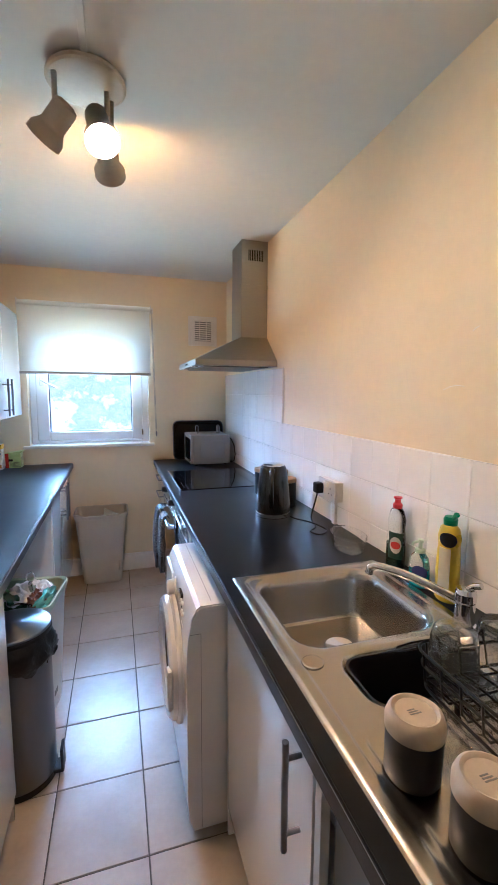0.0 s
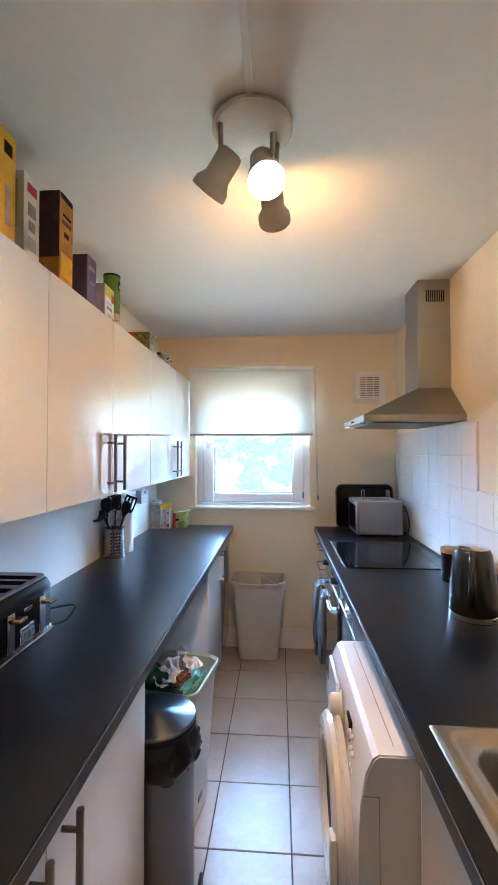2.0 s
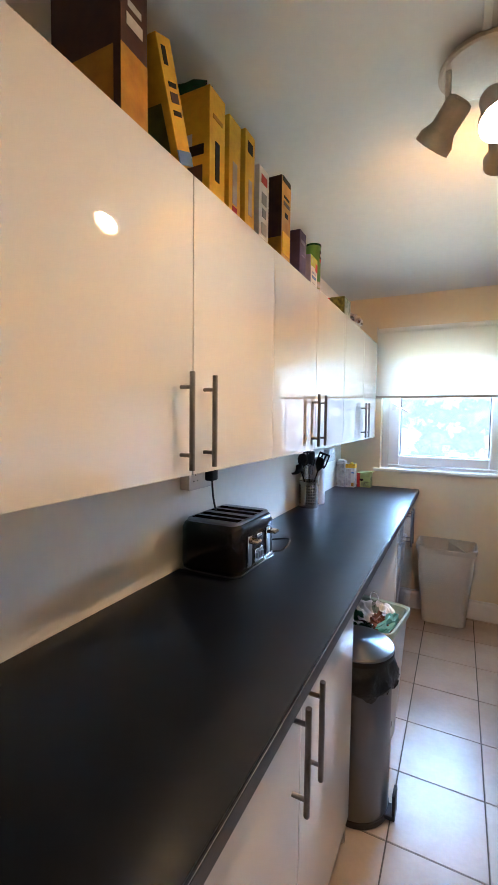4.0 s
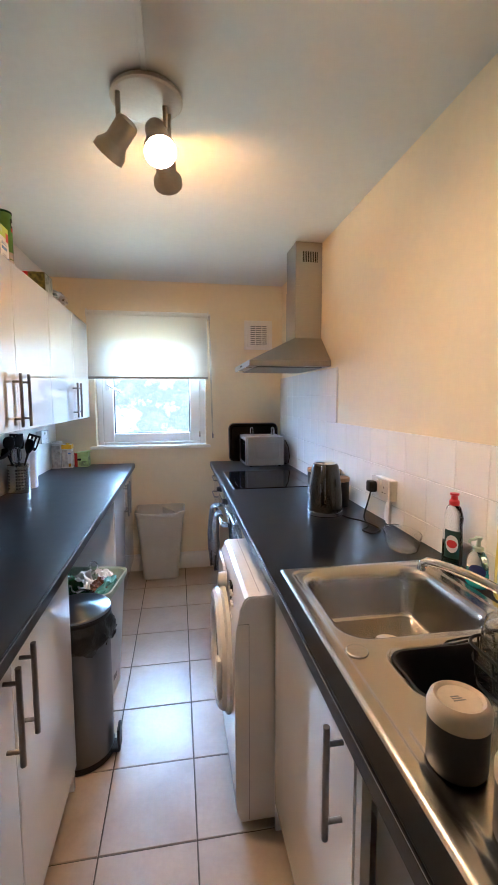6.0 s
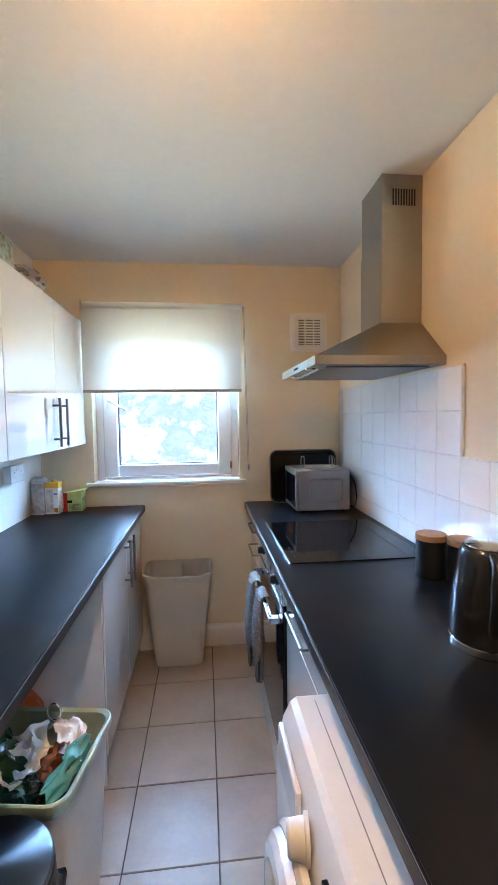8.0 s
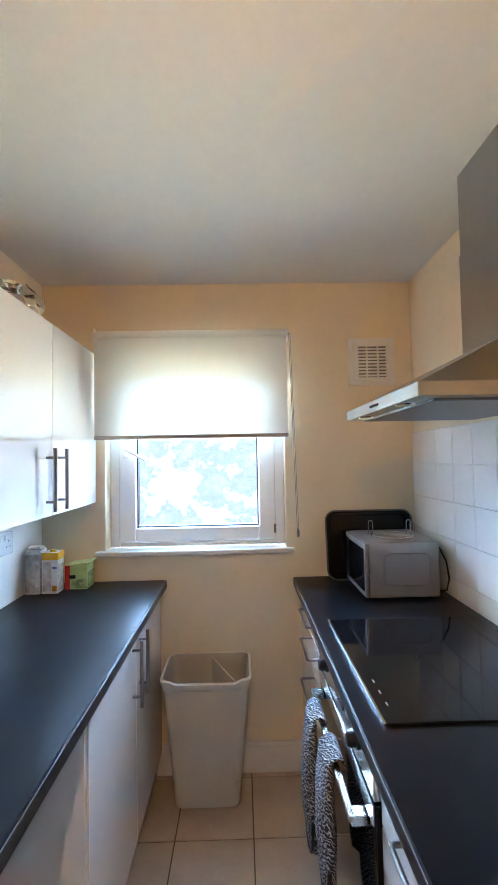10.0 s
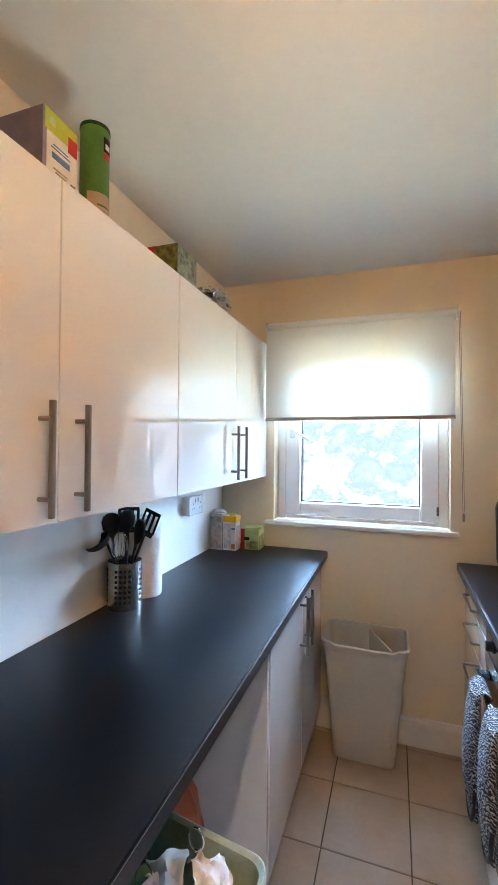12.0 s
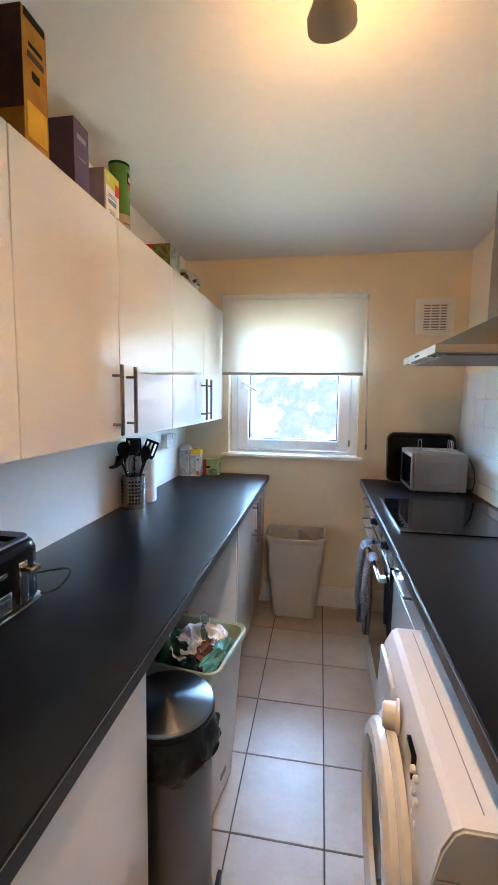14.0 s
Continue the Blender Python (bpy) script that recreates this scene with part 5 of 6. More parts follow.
C_WHITE = card("white_card", (0.70, 0.68, 0.64))
C_YELLOW = card("yellow_card", (0.80, 0.47, 0.012), (0.72, 0.38, 0.010))
C_AMBER = card("amber_card", (0.48, 0.235, 0.010), (0.38, 0.16, 0.010))
C_DARKBROWN = card("dark_brown_card", (0.06, 0.028, 0.03), (0.10, 0.045, 0.03))
C_PURPLE = card("purple_card", (0.095, 0.070, 0.155), (0.075, 0.055, 0.125))
C_LAVENDER = card("lavender_card", (0.25, 0.235, 0.37), (0.20, 0.19, 0.31))
C_LIME = card("lime_card", (0.45, 0.50, 0.04))
C_RED = card("red_card", (0.50, 0.03, 0.025))
C_OLIVE = card("olive_card", (0.16, 0.17, 0.03), (0.10, 0.11, 0.02))
C_PALEGREEN = card("pale_green_card", (0.46, 0.55, 0.22), (0.34, 0.44, 0.15))
C_BLUE = card("blue_print", (0.13, 0.24, 0.48))
C_BEIGE = card("beige_card", (0.50, 0.42, 0.33), (0.40, 0.31, 0.23))
C_LEAFPRINT = material("leaf_print_card", (0.20, 0.19, 0.035), 0.42, vary=0.10, scale=55, bump=0.01, second=(0.035, 0.032, 0.010))
C_GREYPRINT = material("grey_green_print_card", (0.30, 0.33, 0.26), 0.42, vary=0.10, scale=60, bump=0.01, second=(0.07, 0.085, 0.05))
C_MILKPRINT = material("faded_carton_print", (0.62, 0.58, 0.52), 0.42, vary=0.10, scale=45, bump=0.01, second=(0.30, 0.27, 0.25))
C_GREENPRINT = material("green_carton_print", (0.34, 0.42, 0.15), 0.42, vary=0.10, scale=50, bump=0.01, second=(0.10, 0.11, 0.05))
C_GREY = card("grey_print_card", (0.36, 0.35, 0.34), (0.45, 0.44, 0.42))

# cartons in the far left corner of the worktop
a = carton("drink_carton", 0.935, 1.000, 3.925, 3.990, TOP + 0.0002, 0.185, C_WHITE, "white drink carton with faded print", (("front", 0.04, 0.96, 0.04, 0.92, C_MILKPRINT), ("side", 0.04, 0.96, 0.04, 0.6, C_MILKPRINT)))
part("cap", lathe([(0.014, 0), (0.014, 0.012), (0, 0.014)], (0.965, 3.955, TOP + 0.185), 16), M_WHITE, a, "white screw cap")
part("folded_top", lump((0.968, 3.965, TOP + 0.192), (0.030, 0.022, 0.010), 3, 0.3), C_WHITE, a, smooth=60)
a = carton("drink_carton", 1.006, 1.074, 3.930, 3.995, TOP + 0.0002, 0.175, C_WHITE, "white and orange drink carton", (("front", 0.0, 1.0, 0.82, 1.0, C_YELLOW), ("front", 0.06, 0.60, 0.06, 0.78, C_MILKPRINT), ("front", 0.66, 0.94, 0.60, 0.66, C_BLUE), ("front", 0.66, 0.94, 0.06, 0.20, C_AMBER), ("side", 0.0, 1.0, 0.82, 1.0, C_YELLOW), ("side", 0.1, 0.9, 0.06, 0.70, C_MILKPRINT)))
part("cap", lathe([(0.015, 0), (0.015, 0.010), (0, 0.012)], (1.045, 3.955, TOP + 0.175), 16), M_YELLOW, a, "yellow screw cap")
carton("tea_box", 1.082, 1.180, 3.985, 4.075, TOP + 0.0002, 0.105, C_PALEGREEN, "pale green tea box with red end", (("front", 0.0, 0.22, 0.0, 1.0, C_RED), ("front", 0.20, 0.48, 0.45, 0.60, M_DARKMARK), ("front", 0.30, 0.96, 0.05, 0.42, C_GREENPRINT), ("side", 0.1, 0.9, 0.08, 0.70, C_GREENPRINT)), cat="tea box")
bm = loft([[(x, 3.985, TOP + 0.105 + z) for x, z in ((1.082, 0.0), (1.180, 0.0), (1.196, 0.012), (1.194, 0.014))], [(x, 4.075, TOP + 0.105 + z) for x, z in ((1.082, 0.0), (1.180, 0.0), (1.196, 0.012), (1.194, 0.014))]])
part("open_flap", bm, C_PALEGREEN, bpy.data.objects["tea_box"], smooth=0)

# boxes along the top of the wall cabinets
UT = UZ1 + 0.0002
G = "food boxes on the wall cabinets"
carton("cereal_box", 0.985, 1.172, 1.405, 1.480, UT, 0.315, C_DARKBROWN, "dark purple-brown cereal box with orange lower part", (("side", 0.0, 1.0, 0.0, 0.42, C_AMBER), ("side", 0.2, 0.8, 0.55, 0.62, C_WHITE), ("side", 0.25, 0.75, 0.66, 0.70, C_WHITE), ("front", 0.1, 0.9, 0.0, 0.42, C_AMBER)), "cereal box", group=G)
carton("cereal_box", 0.990, 1.178, 1.585, 1.638, UT, 0.235, C_YELLOW, "leaning yellow cereal box with printed side", (("side", 0.2, 0.5, 0.78, 0.92, M_DARKMARK), ("side", 0.25, 0.8, 0.62, 0.66, M_DARKMARK), ("side", 0.25, 0.8, 0.5, 0.58, C_DARKBROWN), ("side", 0.25, 0.8, 0.40, 0.44, M_DARKMARK), ("side", 0.0, 1.0, 0.0, 0.12, C_BLUE), ("front", 0.1, 0.9, 0.1, 0.5, C_OLIVE)), "cereal box", tilt=22, group=G)
carton("cereal_box", 0.975, 1.182, 1.702, 1.778, UT, 0.252, C_YELLOW, "large yellow cereal box with dark printed word", (("front", 0.15, 0.75, 0.32, 0.58, C_WHITE), ("front", 0.40, 0.92, 0.36, 0.46, M_DARKMARK), ("front", 0.2, 0.9, 0.04, 0.26, C_DARKBROWN), ("side", 0.35, 0.62, 0.14, 0.52, M_DARKMARK), ("side", 0.2, 0.8, 0.72, 0.76, C_AMBER)), "cereal box", group=G)
bm = lump((1.085, 1.728, UT + 0.266), (0.070, 0.026, 0.018), 8, 0.4)
solid("green_packet", bm, M_GREEN, "dark green packet lying on a cereal box", "packet", smooth=60)
carton("cereal_box", 1.000, 1.176, 1.812, 1.878, UT, 0.252, C_YELLOW, "yellow cereal box with brown print on edge", (("side", 0.3, 0.7, 0.1, 0.55, C_BEIGE), ("side", 0.3, 0.7, 0.0, 0.08, C_RED), ("front", 0.15, 0.85, 0.2, 0.8, C_OLIVE)), "cereal box", group=G)
carton("cereal_box", 0.995, 1.180, 1.900, 1.962, UT, 0.266, C_YELLOW, "slim yellow cereal box", (("side", 0.35, 0.7, 0.12, 0.5, C_BEIGE), ("side", 0.25, 0.75, 0.78, 0.90, M_DARKMARK), ("front", 0.1, 0.9, 0.1, 0.9, C_OLIVE)), "cereal box", group=G)
carton("cereal_box", 1.000, 1.176, 2.005, 2.078, UT, 0.222, C_WHITE, "white cereal box with red and grey print", (("side", 0.2, 0.8, 0.78, 0.90, C_RED), ("side", 0.25, 0.75, 0.50, 0.66, M_GREYMARK), ("side", 0.3, 0.7, 0.32, 0.44, M_GREYMARK), ("side", 0.25, 0.75, 0.08, 0.24, C_GREY), ("front", 0.1, 0.9, 0.3, 0.9, C_GREY)), "cereal box", group=G)
carton("cereal_box", 1.010, 1.180, 2.180, 2.266, UT, 0.276, C_AMBER, "orange cereal box with dark brown front", (("front", 0.0, 1.0, 0.25, 1.0, C_DARKBROWN), ("side", 0.2, 0.85, 0.66, 0.71, C_DARKBROWN), ("side", 0.25, 0.8, 0.75, 0.78, M_DARKMARK), ("side", 0.35, 0.65, 0.52, 0.58, M_DARKMARK), ("side", 0.1, 0.9, 0.94, 1.0, M_DARKMARK), ("side", 0.1, 0.9, 0.05, 0.32, C_YELLOW)), "cereal box", group=G)
carton("food_box", 1.068, 1.176, 2.380, 2.454, UT, 0.172, C_PURPLE, "dark purple card box", (("side", 0.2, 0.8, 0.72, 0.80, C_LAVENDER), ("side", 0.3, 0.75, 0.45, 0.47, C_LAVENDER)), "box", group=G)
carton("tissue_box", 0.992, 1.152, 2.585, 2.682, UT, 0.150, C_LAVENDER, "lavender tissue box with white and lime end", (("side", 0.1, 1.0, 0.0, 0.70, C_WHITE), ("side", 0.05, 1.0, 0.70, 1.0, C_LIME), ("side", 0.72, 1.0, 0.62, 0.86, C_RED), ("side", 0.16, 0.34, 0.80, 0.92, C_PALEGREEN), ("side", 0.28, 0.72, 0.545, 0.56, C_BLUE), ("side", 0.22, 0.78, 0.50, 0.512, C_BLUE), ("side", 0.25, 0.76, 0.36, 0.44, C_BLUE), ("side", 0.30, 0.70, 0.22, 0.235, C_GREY), ("side", 0.34, 0.66, 0.17, 0.185, C_GREY), ("side", 0.80, 0.93, 0.06, 0.18, C_BLUE)), "tissue box", group=G)
tubec = thing("crisp_tube", (1.085, 2.825, UT), "tall green cardboard crisp tube", "crisp tube", G)
M_TUBE = card("green_tube_card", (0.10, 0.235, 0.05), (0.085, 0.20, 0.04))
part("tube", lathe([(0, 0), (0.037, 0), (0.037, 0.272), (0, 0.272)], (1.085, 2.825, UT), 40), M_TUBE, tubec)
part("rim", lathe([(0.036, 0.270), (0.0385, 0.271), (0.0385, 0.279), (0.035, 0.281), (0, 0.278)], (1.085, 2.825, UT), 40), M_GREEN, tubec, "green plastic lid")


def wrap(radius, a0, a1, z0, z1, mat, label):
    pts = [(math.cos(radians(a)), math.sin(radians(a))) for a in np.linspace(a0, a1, 14)]
    loops = [[(1.085 + c * radius, 2.825 + s * radius, UT + z) for c, s in pts] + [(1.085 + c * (radius - 0.001), 2.825 + s * (radius - 0.001), UT + z) for c, s in pts[::-1]] for z in (z0, z1)]
    part("printed_panel", loft(loops), mat, tubec, label, smooth=40)


wrap(0.0376, -80, 60, 0.0, 0.098, C_BEIGE, "pale printed band")
wrap(0.0376, -14, 24, 0.192, 0.208, C_RED, "red printed mark")
wrap(0.0376, -16, 28, 0.210, 0.248, M_DARKMARK, "black printed mark")
wrap(0.0380, -8, 18, 0.218, 0.232, C_WHITE, "white printed mark")
wrap(0.0378, -40, 10, 0.012, 0.014, C_GREY, "")
wrap(0.0378, -40, 10, 0.064, 0.069, C_OLIVE, "")
wrap(0.0378, -50, 5, 0.080, 0.084, C_GREY, "")
carton("tea_box", 1.000, 1.174, 3.112, 3.250, UT, 0.102, C_LEAFPRINT, "olive and red tea box with leaf print", (("front", 0.25, 0.52, 0.58, 1.0, C_RED), ("front", 0.46, 0.66, 0.20, 0.52, M_DARKMARK), ("front", 0.52, 0.62, 0.32, 0.40, C_WHITE), ("side", 0.02, 0.98, 0.02, 0.98, C_GREYPRINT)), "tea box", group=G)
bag = thing("clear_food_bag", (1.10, 3.525, UT), "crumpled clear plastic bag of bread rolls", "food bag", G)
part("film", lump((1.115, 3.525, UT + 0.050), (0.060, 0.100, 0.046), 12, 0.26), M_CLEAR, bag, smooth=60)
part("bread_roll", lump((1.110, 3.490, UT + 0.035), (0.032, 0.040, 0.026), 14, 0.08), C_BEIGE, bag, smooth=60)
part("bread_roll", lump((1.112, 3.562, UT + 0.034), (0.032, 0.038, 0.025), 15, 0.08), C_BEIGE, bag, smooth=60)

# ---- bins ----
M_LID = material("polished_lid_steel", (0.20, 0.21, 0.235), 0.32, 1.0, vary=0.0, scale=6, bump=0.0, rough_vary=0.0)
lid_nodes = M_LID.node_tree
spin = lid_nodes.nodes.new("ShaderNodeTangent")
spin.direction_type, spin.axis = "RADIAL", "Z"
lid_nodes.links.new(spin.outputs[0], lid_nodes.nodes["Principled BSDF"].inputs["Tangent"])
lid_nodes.nodes["Principled BSDF"].inputs["Anisotropic"].default_value = 0.85
lid_nodes.nodes["Principled BSDF"].inputs["Anisotropic Rotation"].default_value = 0.25

bn = (1.462, 2.283, 0.0)
pedal = thing("pedal_bin", bn, "round brushed steel pedal bin with black liner", "bin")
part("base_ring", lathe([(0, 0), (0.120, 0), (0.124, 0.004), (0.124, 0.022), (0.121, 0.026), (0, 0.026)], bn, 44), M_BLACK, pedal, "black base ring")
part("body", lathe([(0.120, 0.024), (0.1205, 0.028), (0.1205, 0.560), (0.118, 0.560), (0.118, 0.030)], bn, 56), M_DARKSTEEL, pedal, "brushed steel cylinder")
part("lid_rim", lathe([(0.122, 0.572), (0.126, 0.573), (0.127, 0.584), (0.124, 0.592), (0.119, 0.594)], bn, 56), M_BLACK, pedal, "black lid rim")
part("lid", lathe([(0.124, 0.588), (0.1255, 0.596), (0.122, 0.601), (0.112, 0.603), (0.060, 0.608), (0.0005, 0.612), (0, 0.612)], bn, 64), M_LID, pedal, "domed steel lid", smooth=40)
loops = []
for k in range(9):
    s = k / 8
    z = 0.575 - 0.120 * s
    loop = []
    for i in range(72):
        a = 2 * math.pi * i / 72
        w = noise.noise(Vector((math.cos(a) * 3.2, math.sin(a) * 3.2, s * 1.5)))
        w2 = noise.noise(Vector((math.cos(a) * 9, math.sin(a) * 9, s * 4 + 5)))
        r = 0.124 + 0.018 * math.sin(s * math.pi) * (0.7 + 1.4 * w) + 0.016 * w2 * s + 0.006 * s
        zz = z + (0.065 * w + 0.030 * w2) * s
        loop.append((bn[0] + r * math.cos(a), bn[1] + r * math.sin(a), zz))
    loops.append(loop)
loops += [[((x - bn[0]) * 0.97 + bn[0], (y - bn[1]) * 0.97 + bn[1], z + 0.002) for x, y, z in loop] for loop in loops[::-1]]
part("bin_liner", loft(loops, cap0=False, cap1=False), M_BAG, pedal, "black plastic liner folded over rim", smooth=50)
bm = box(bn[0] + 0.105, bn[0] + 0.150, bn[1] - 0.045, bn[1] + 0.015, 0.012, 0.030, 0.006)
box(bn[0] + 0.138, bn[0] + 0.150, bn[1] - 0.045, bn[1] + 0.015, 0.012, 0.105, 0.005, bm)
part("pedal", bm, M_BLACK, pedal, "black foot pedal")

crate = thing("recycling_bin", (1.367, 2.648, 0), "tall grey-white open recycling bin, full", "recycling bin")
ROT = Matrix.Translation((1.367, 2.640, 0)) @ Matrix.Rotation(radians(-8.5), 4, "Z")


def crate_loop(hx, hy, z, r):
    return [tuple(ROT @ Vector((x, y, z))) for x, y in round_rect(-hx, hx, -hy, hy, r, 5)]


bm = loft([crate_loop(0.165, 0.112, 0.0, 0.03), crate_loop(0.172, 0.118, 0.006, 0.034), crate_loop(0.203, 0.150, 0.535, 0.04), crate_loop(0.212, 0.158, 0.540, 0.045), crate_loop(0.213, 0.159, 0.556, 0.045), crate_loop(0.2095, 0.1555, 0.560, 0.043), crate_loop(0.2035, 0.1495, 0.553, 0.040), crate_loop(0.168, 0.114, 0.05, 0.03)])
part("tub", bm, M_CRATE, crate, smooth=40)
bm = loft([crate_loop(0.2060, 0.1530, 0.522, 0.04), crate_loop(0.2145, 0.1605, 0.543, 0.046), crate_loop(0.2145, 0.1605, 0.560, 0.046), crate_loop(0.2105, 0.1565, 0.563, 0.043), crate_loop(0.2015, 0.1475, 0.556, 0.040), crate_loop(0.186, 0.132, 0.40, 0.036)], cap0=False, cap1=False)
part("liner", bm, M_CRATEGREEN, crate, "thin pale green bag over rim", smooth=40)
bm = loft([[tuple(ROT @ Vector((x, y, z))) for x, y in ((0.1785, -0.022), (0.1785, 0.022), (0.165, 0.022), (0.165, -0.022))] for z in (0.075, 0.098)])
part("hand_grip", bm, M_GREYMARK, crate, "moulded finger grip")


def rubbish(name, at, size, seed, mat, label, cat, rough=0.45, freq=2.2):
    p = ROT @ Vector(at)
    solid(name, lump(p, size, seed, rough, 4, freq), mat, label, cat, "rubbish in the recycling bin", smooth=40)


rubbish("rubbish_fill", (0.0, 0.0, 0.36), (0.150, 0.105, 0.12), 20, M_DARKMARK, "dark jumble of rubbish deep in the bin", "rubbish", 0.2)
rubbish("green_bag", (-0.04, -0.04, 0.49), (0.085, 0.075, 0.085), 21, M_GREEN, "crumpled dark green plastic bag", "plastic bag")
rubbish("green_bag", (-0.12, 0.03, 0.50), (0.06, 0.06, 0.07), 22, M_GREEN, "crumpled dark green plastic bag", "plastic bag")


def sheet(name, at, w, d, seed, mat, label, cat, tilt=(0, 0, 0), fold=0.019):
    """A creased piece of paper or film, thin but closed."""
    n = 18
    off = Vector((seed * 3.7, seed * 1.9, 0))
    m = ROT @ pose(*at, *tilt)
    bm = bmesh.new()
    sides = []
    for dz in (0.0, 0.0012):
        rows = []
        for i in range(n + 1):
            row = []
            for j in range(n + 1):
                u, v = i / n - 0.5, j / n - 0.5
                q = Vector((u * 2.4, v * 2.4, 0)) + off
                z = fold * (1 - 2.4 * abs(noise.noise(q))) + 0.25 * fold * noise.noise(q * 3.1) - 0.10 * fold * 20 * (u * u + v * v)
                row.append(bm.verts.new(m @ Vector((u * w + 0.012 * noise.noise(q * 1.3), v * d + 0.012 * noise.noise(q * 1.7), z + dz))))
            rows.append(row)
        sides.append(rows)
    for rows in sides:
        for i in range(n):
            for j in range(n):
                bm.faces.new((rows[i][j], rows[i + 1][j], rows[i + 1][j + 1], rows[i][j + 1]))
    a, c = sides
    for k in range(n):
        for p, q in (((k, 0), (k + 1, 0)), ((k, n), (k + 1, n)), ((0, k), (0, k + 1)), ((n, k), (n, k + 1))):
            bm.faces.new((a[p[0]][p[1]], a[q[0]][q[1]], c[q[0]][q[1]], c[p[0]][p[1]]))
    solid(name, bm, mat, label, cat, "rubbish in the recycling bin", smooth=40)


sheet("paper_scrap", (0.035, 0.020, 0.545), 0.100, 0.115, 24, M_PAPER, "creased piece of white paper packaging", "paper", (24, -12, 30))
sheet("paper_scrap", (0.035, -0.035, 0.552), 0.085, 0.110, 25, M_PAPER, "creased piece of white paper packaging", "paper", (-10, 22, -20))
sheet("paper_scrap", (0.120, 0.070, 0.558), 0.075, 0.110, 26, M_PAPER, "creased piece of white paper packaging", "paper", (8, 16, 40))
sheet("film_wrapper", (-0.035, -0.085, 0.535), 0.060, 0.150, 31, C_PALEGREEN, "long lime green film wrapper", "wrapper", (12, -14, 35))
sheet("film_wrapper", (-0.080, 0.010, 0.545), 0.120, 0.140, 32, M_GREEN, "large dark green film wrapper", "wrapper", (-14, -18, 10), 0.05)
sheet("film_wrapper", (0.165, -0.030, 0.545), 0.050, 0.180, 34, M_TEAL, "teal plastic film wrapper", "wrapper", (4, 50, -4), 0.018)
rubbish("brown_wrapper", (0.125, -0.005, 0.520), (0.036, 0.048, 0.038), 27, M_BROWN, "crumpled brown foil wrapper", "wrapper")
rubbish("clear_tray", (0.07, -0.085, 0.500), (0.060, 0.035, 0.040), 29, M_CLEAR, "crushed clear plastic tray", "plastic tray")
p = ROT @ Vector((0.060, 0.095, 0.572))
bm = tube([(p.x + 0.018 * math.cos(a), p.y + 0.010, p.z + 0.014 + 0.024 * math.sin(a)) for a in [2 * math.pi * i / 20 for i in range(20)]], 0.0028, 10, closed=True)
tube([(p.x, p.y + 0.010, p.z - 0.010), (p.x + 0.01, p.y + 0.006, p.z - 0.06)], 0.0028, 10, bm)
solid("plastic_ring", bm, M_CHROME, "pale plastic ring on the rubbish", "rubbish", "rubbish in the recycling bin", smooth=60)

bm = lump((1.17, 3.03, 0.345), (0.13, 0.075, 0.235), 33, 0.16, 4, 1.6)
zmin = min(v.co.z for v in bm.verts)
for v in bm.verts:
    v.co.z -= zmin
solid("orange_carrier_bag", bm, M_ORANGE, "full orange carrier bag on the floor under worktop", "bag", smooth=50)

# ---- laundry basket below the window ----
basket = thing("laundry_basket", (1.71, 3.97, 0), "tall cream woven-plastic laundry basket, open top", "laundry basket")


def bl(x0, x1, y0, y1, z, r):
    return [(x, y, z) for x, y in round_rect(x0, x1, y0, y1, r, 6)]


BX0, BX1, BY0, BY1 = 1.572, 1.842, 3.893, 4.062
TX0, TX1, TY0, TY1 = 1.528, 1.892, 3.852, 4.095


def at_height(s, g=0.0, z=None, r=0.035):
    x0, x1 = BX0 + (TX0 - BX0) * s + g, BX1 + (TX1 - BX1) * s - g
    y0, y1 = BY0 + (TY0 - BY0) * s + g, BY1 + (TY1 - BY1) * s - g
    return bl(x0, x1, y0, y1, s * 0.535 if z is None else z, r)


def dip(loop, amount=0.030):
    """The rim is scooped along its front."""
    out = []
    for x, y, z in loop:
        front = smooth01((TY0 + 0.05 - y) / 0.05) * smooth01((x - TX0 - 0.03) / 0.03) * smooth01((TX1 - 0.03 - x) / 0.03)
        out.append((x, y, z - amount * front))
    return out


def dense(loop, step=0.012):
    out = []
    for a, b in zip(loop, loop[1:] + loop[:1]):
        a, b = Vector(a), Vector(b)
        n = max(1, int((b - a).length / step))
        out += [tuple(a + (b - a) * k / n) for k in range(n)]
    return out


bm = loft([at_height(0.0, 0.006), at_height(0.01), at_height(0.94), at_height(0.94, 0.005), at_height(0.02, 0.005, 0.014)])
part("shell", bm, M_BASKET, basket, smooth=40)
rim = []
for g, z, dp in ((0.0, 0.500, 0.0), (-0.004, 0.520, 0.6), (-0.008, 0.537, 1.0), (-0.009, 0.545, 1.0), (-0.004, 0.550, 1.0), (0.002, 0.548, 1.0), (0.006, 0.530, 1.0), (0.006, 0.500, 0.0)):
    raw = dense([(x, y, 0) for x, y, _ in bl(TX0, TX1, TY0, TY1, 0, 0.032)])
    cx, cy_ = (TX0 + TX1) / 2, (TY0 + TY1) / 2
    loop = []
    for x, y, _ in raw:
        kx, ky = 1 - 2 * g / (TX1 - TX0) - (0.012 if z < 0.51 else 0), 1 - 2 * g / (TY1 - TY0) - (0.012 if z < 0.51 else 0)
        loop.append((cx + (x - cx) * kx, cy_ + (y - cy_) * ky, z))
    rim.append(dip(loop, 0.014 * dp))
part("rim", loft(rim, cap0=False, cap1=False), M_BASKET, basket, "smooth rolled rim", smooth=50)
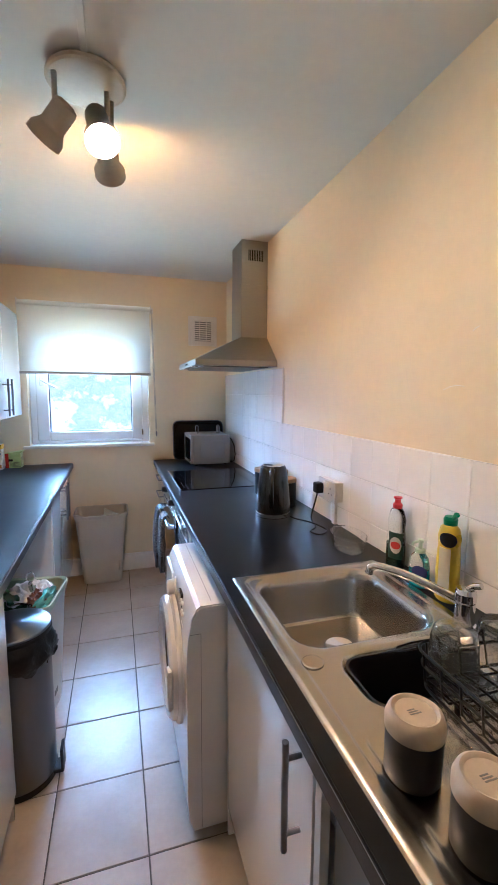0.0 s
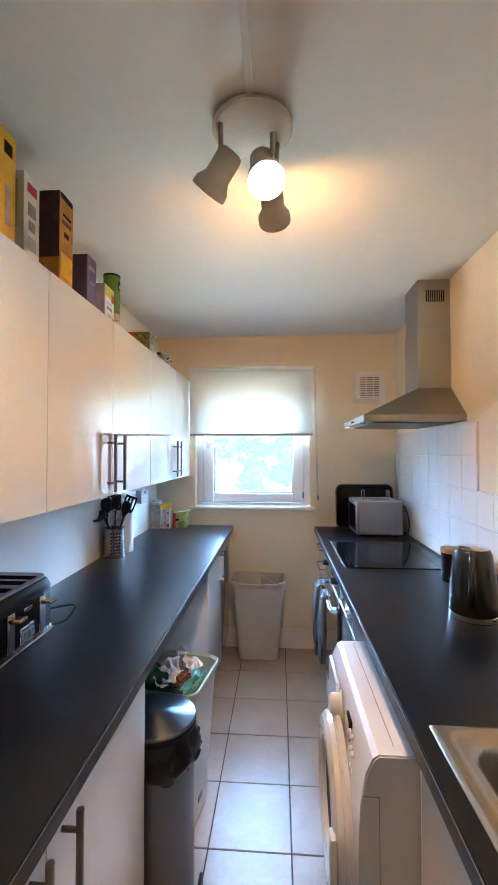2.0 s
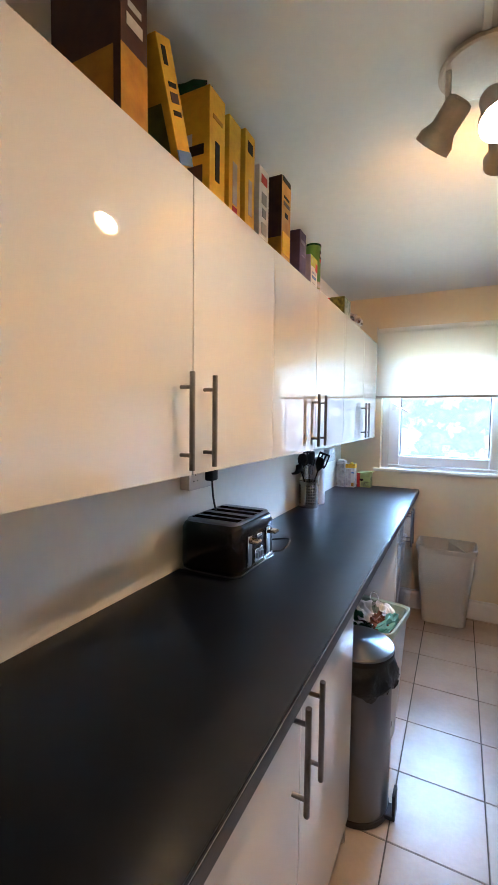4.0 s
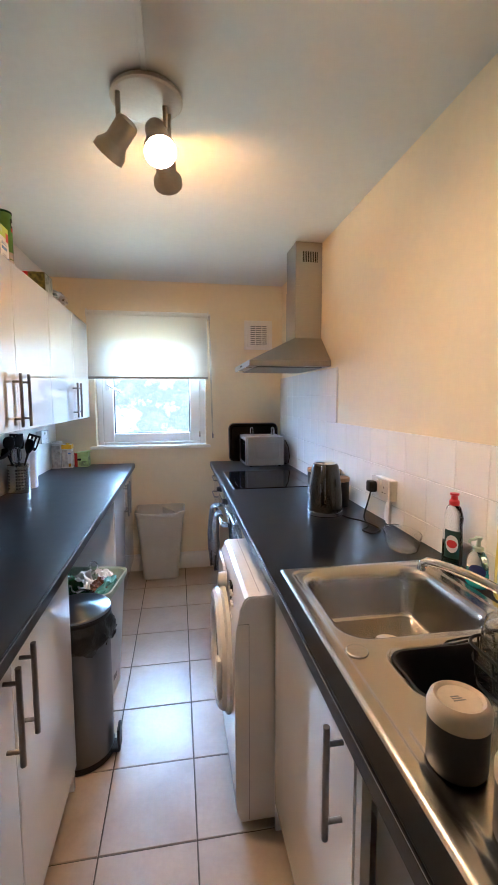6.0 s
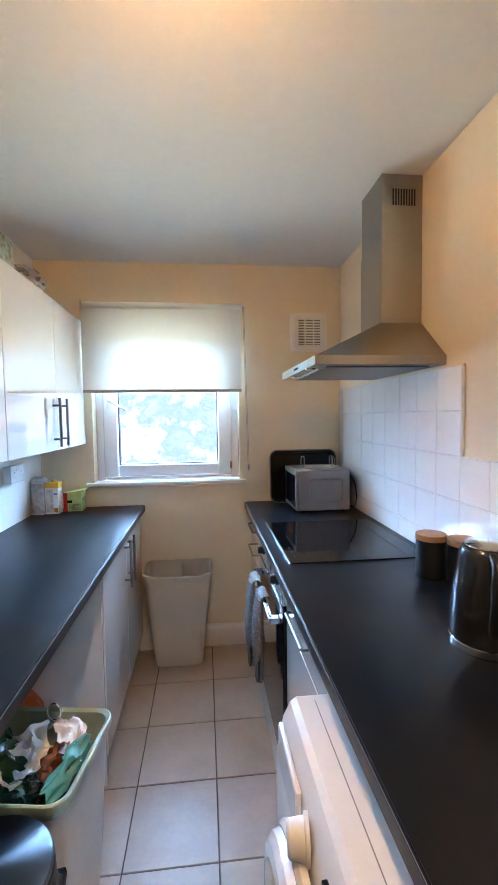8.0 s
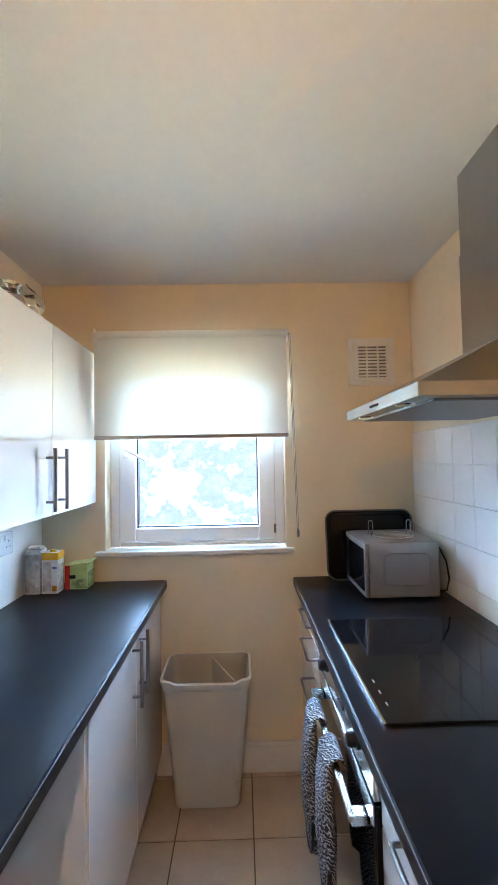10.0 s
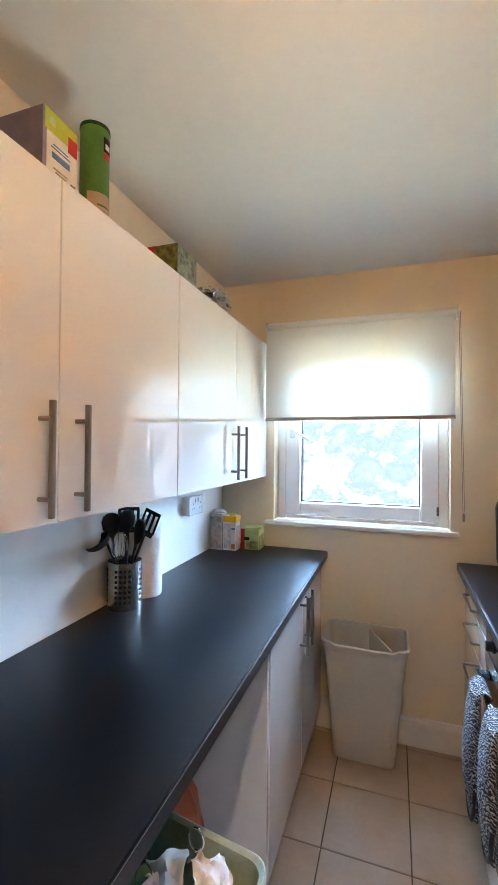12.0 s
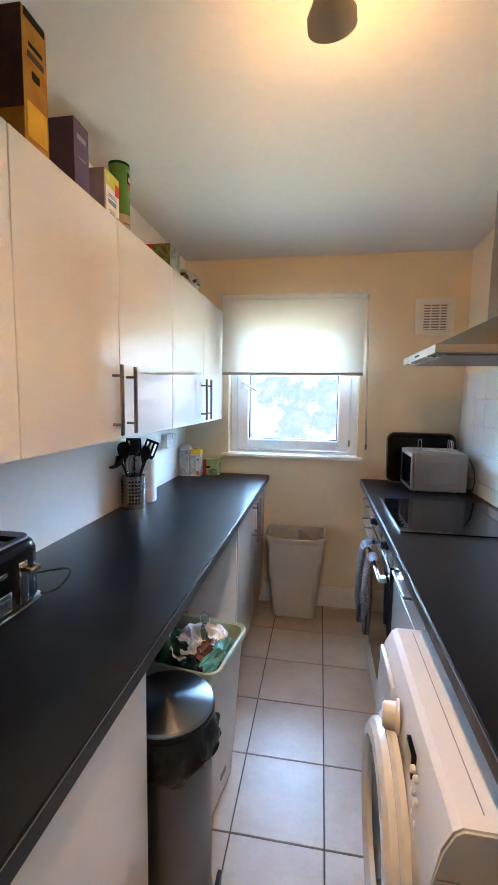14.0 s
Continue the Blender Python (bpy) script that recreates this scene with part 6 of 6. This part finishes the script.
bm = loft([[(1.722, 4.083, z), (1.727, 4.083, z), (1.832, 3.872, z), (1.827, 3.872, z)] for z in (0.10, 0.532)])
part("divider", bm, M_BASKET, basket, "slanting inner divider", smooth=0)
# woven relief on front and sides: small raised lozenges in one mesh
bm = bmesh.new()
for j in range(32):
    s = 0.05 + 0.82 * j / 31
    x0, x1 = BX0 + (TX0 - BX0) * s, BX1 + (TX1 - BX1) * s
    y0, z = BY0 + (TY0 - BY0) * s, s * 0.535
    n = 22
    for i in range(n):
        x = x0 + 0.035 + (x1 - x0 - 0.07) * (i + 0.5 * (j % 2)) / n
        q = [bm.verts.new(c) for c in ((x - 0.005, y0 + 0.0004, z), (x, y0 + 0.0004, z - 0.005), (x + 0.005, y0 + 0.0004, z), (x, y0 + 0.0004, z + 0.005), (x, y0 - 0.0009, z))]
        for k in range(4):
            bm.faces.new((q[k], q[(k + 1) % 4], q[4]))
tagged(part("woven_relief", bm, M_BASKET, basket, "raised basket-weave pattern", smooth=0), kind="stuff")

# old scuffs on the cream wall
for pts in ([(1.644, 1.447), (1.62, 1.456), (1.595, 1.460), (1.569, 1.457)], [(1.552, 1.597), (1.541, 1.604), (1.531, 1.607)]):
    part("scuff", tube([(EX - 0.0004, y, z) for y, z in pts], 0.0011, 8), M_GROUT, wall_east, "pale scuff in the paint", smooth=60)


# ---- tiles: floor and splashback, piece by piece ----
def tile_mesh(name, mat, w, d, h, bev):
    bm = box(-w / 2, w / 2, -d / 2, d / 2, 0, h)
    bmesh.ops.bevel(bm, geom=[e for e in bm.edges if min(v.co.z for v in e.verts) > h / 2], offset=bev, segments=1, affect="EDGES")
    return mesh_of(name, bm, mat, 0)


rng = random.Random(4)
px, py = 0.303, 0.3148
ft = tile_mesh("tile", M_FLOOR, px - 0.005, py - 0.005, 0.009, 0.0015)
for i in range(-3, 4):
    for j in range(-9, 8):
        cx, cy = 1.594 + (i + 0.5) * px, 1.860 + (j + 0.5) * py
        if cx - px / 2 < WX - 0.28 or cx + px / 2 > EX + 0.05 or cy < SY + 0.1 or cy + py / 2 > NY + 0.3:
            continue
        ob = new("tile", ft)
        ob.parent = floor
        ob.matrix_local = pose(cx, cy, -0.009 + rng.uniform(-0.0004, 0.0003), rng.uniform(-0.06, 0.06), rng.uniform(-0.06, 0.06), 0)

tp = 0.147
wt = tile_mesh("wall_tile", M_TILE, tp - 0.0018, 0.15 - 0.0018, 0.006, 0.0012)
low = tile_mesh("wall_tile_cut", M_TILE, tp - 0.0018, 0.078 - 0.0018, 0.006, 0.0012)
STEP = 2.840
for i in range(-20, 9):
    cy = STEP + (i + 0.5) * tp
    if cy + tp / 2 > NY + 0.06:
        continue
    rows = [(1.193, wt), (1.043, wt), (0.929, low)]
    if i >= 0:
        rows += [(1.343, wt), (1.493, wt)]
    for cz, me in rows:
        ob = new("tile", me)
        ob.parent = wall_east
        ob.matrix_local = Matrix.Translation((EX - 0.003, cy, cz)) @ Matrix(((0, 0, -1, 0), (-1, 0, 0, 0), (0, 1, 0, 0), (0, 0, 0, 1))) @ pose(0, 0, 0, rng.uniform(-0.12, 0.12), rng.uniform(-0.12, 0.12), 0)
bm = box(EX - 0.0045, EX + 0.001, STEP - 20 * tp, NY, TOP, 1.268)
box(EX - 0.0045, EX + 0.001, STEP, NY, 1.268, 1.568, bm=bm)
part("grout_bed", bm, M_GROUT, wall_east, smooth=0)
part("tile_trim", box(EX - 0.0095, EX, STEP - 0.010, STEP - 0.001, 1.270, 1.570, 0.002, seg=1), M_WHITE2, wall_east, "white plastic tile trim")
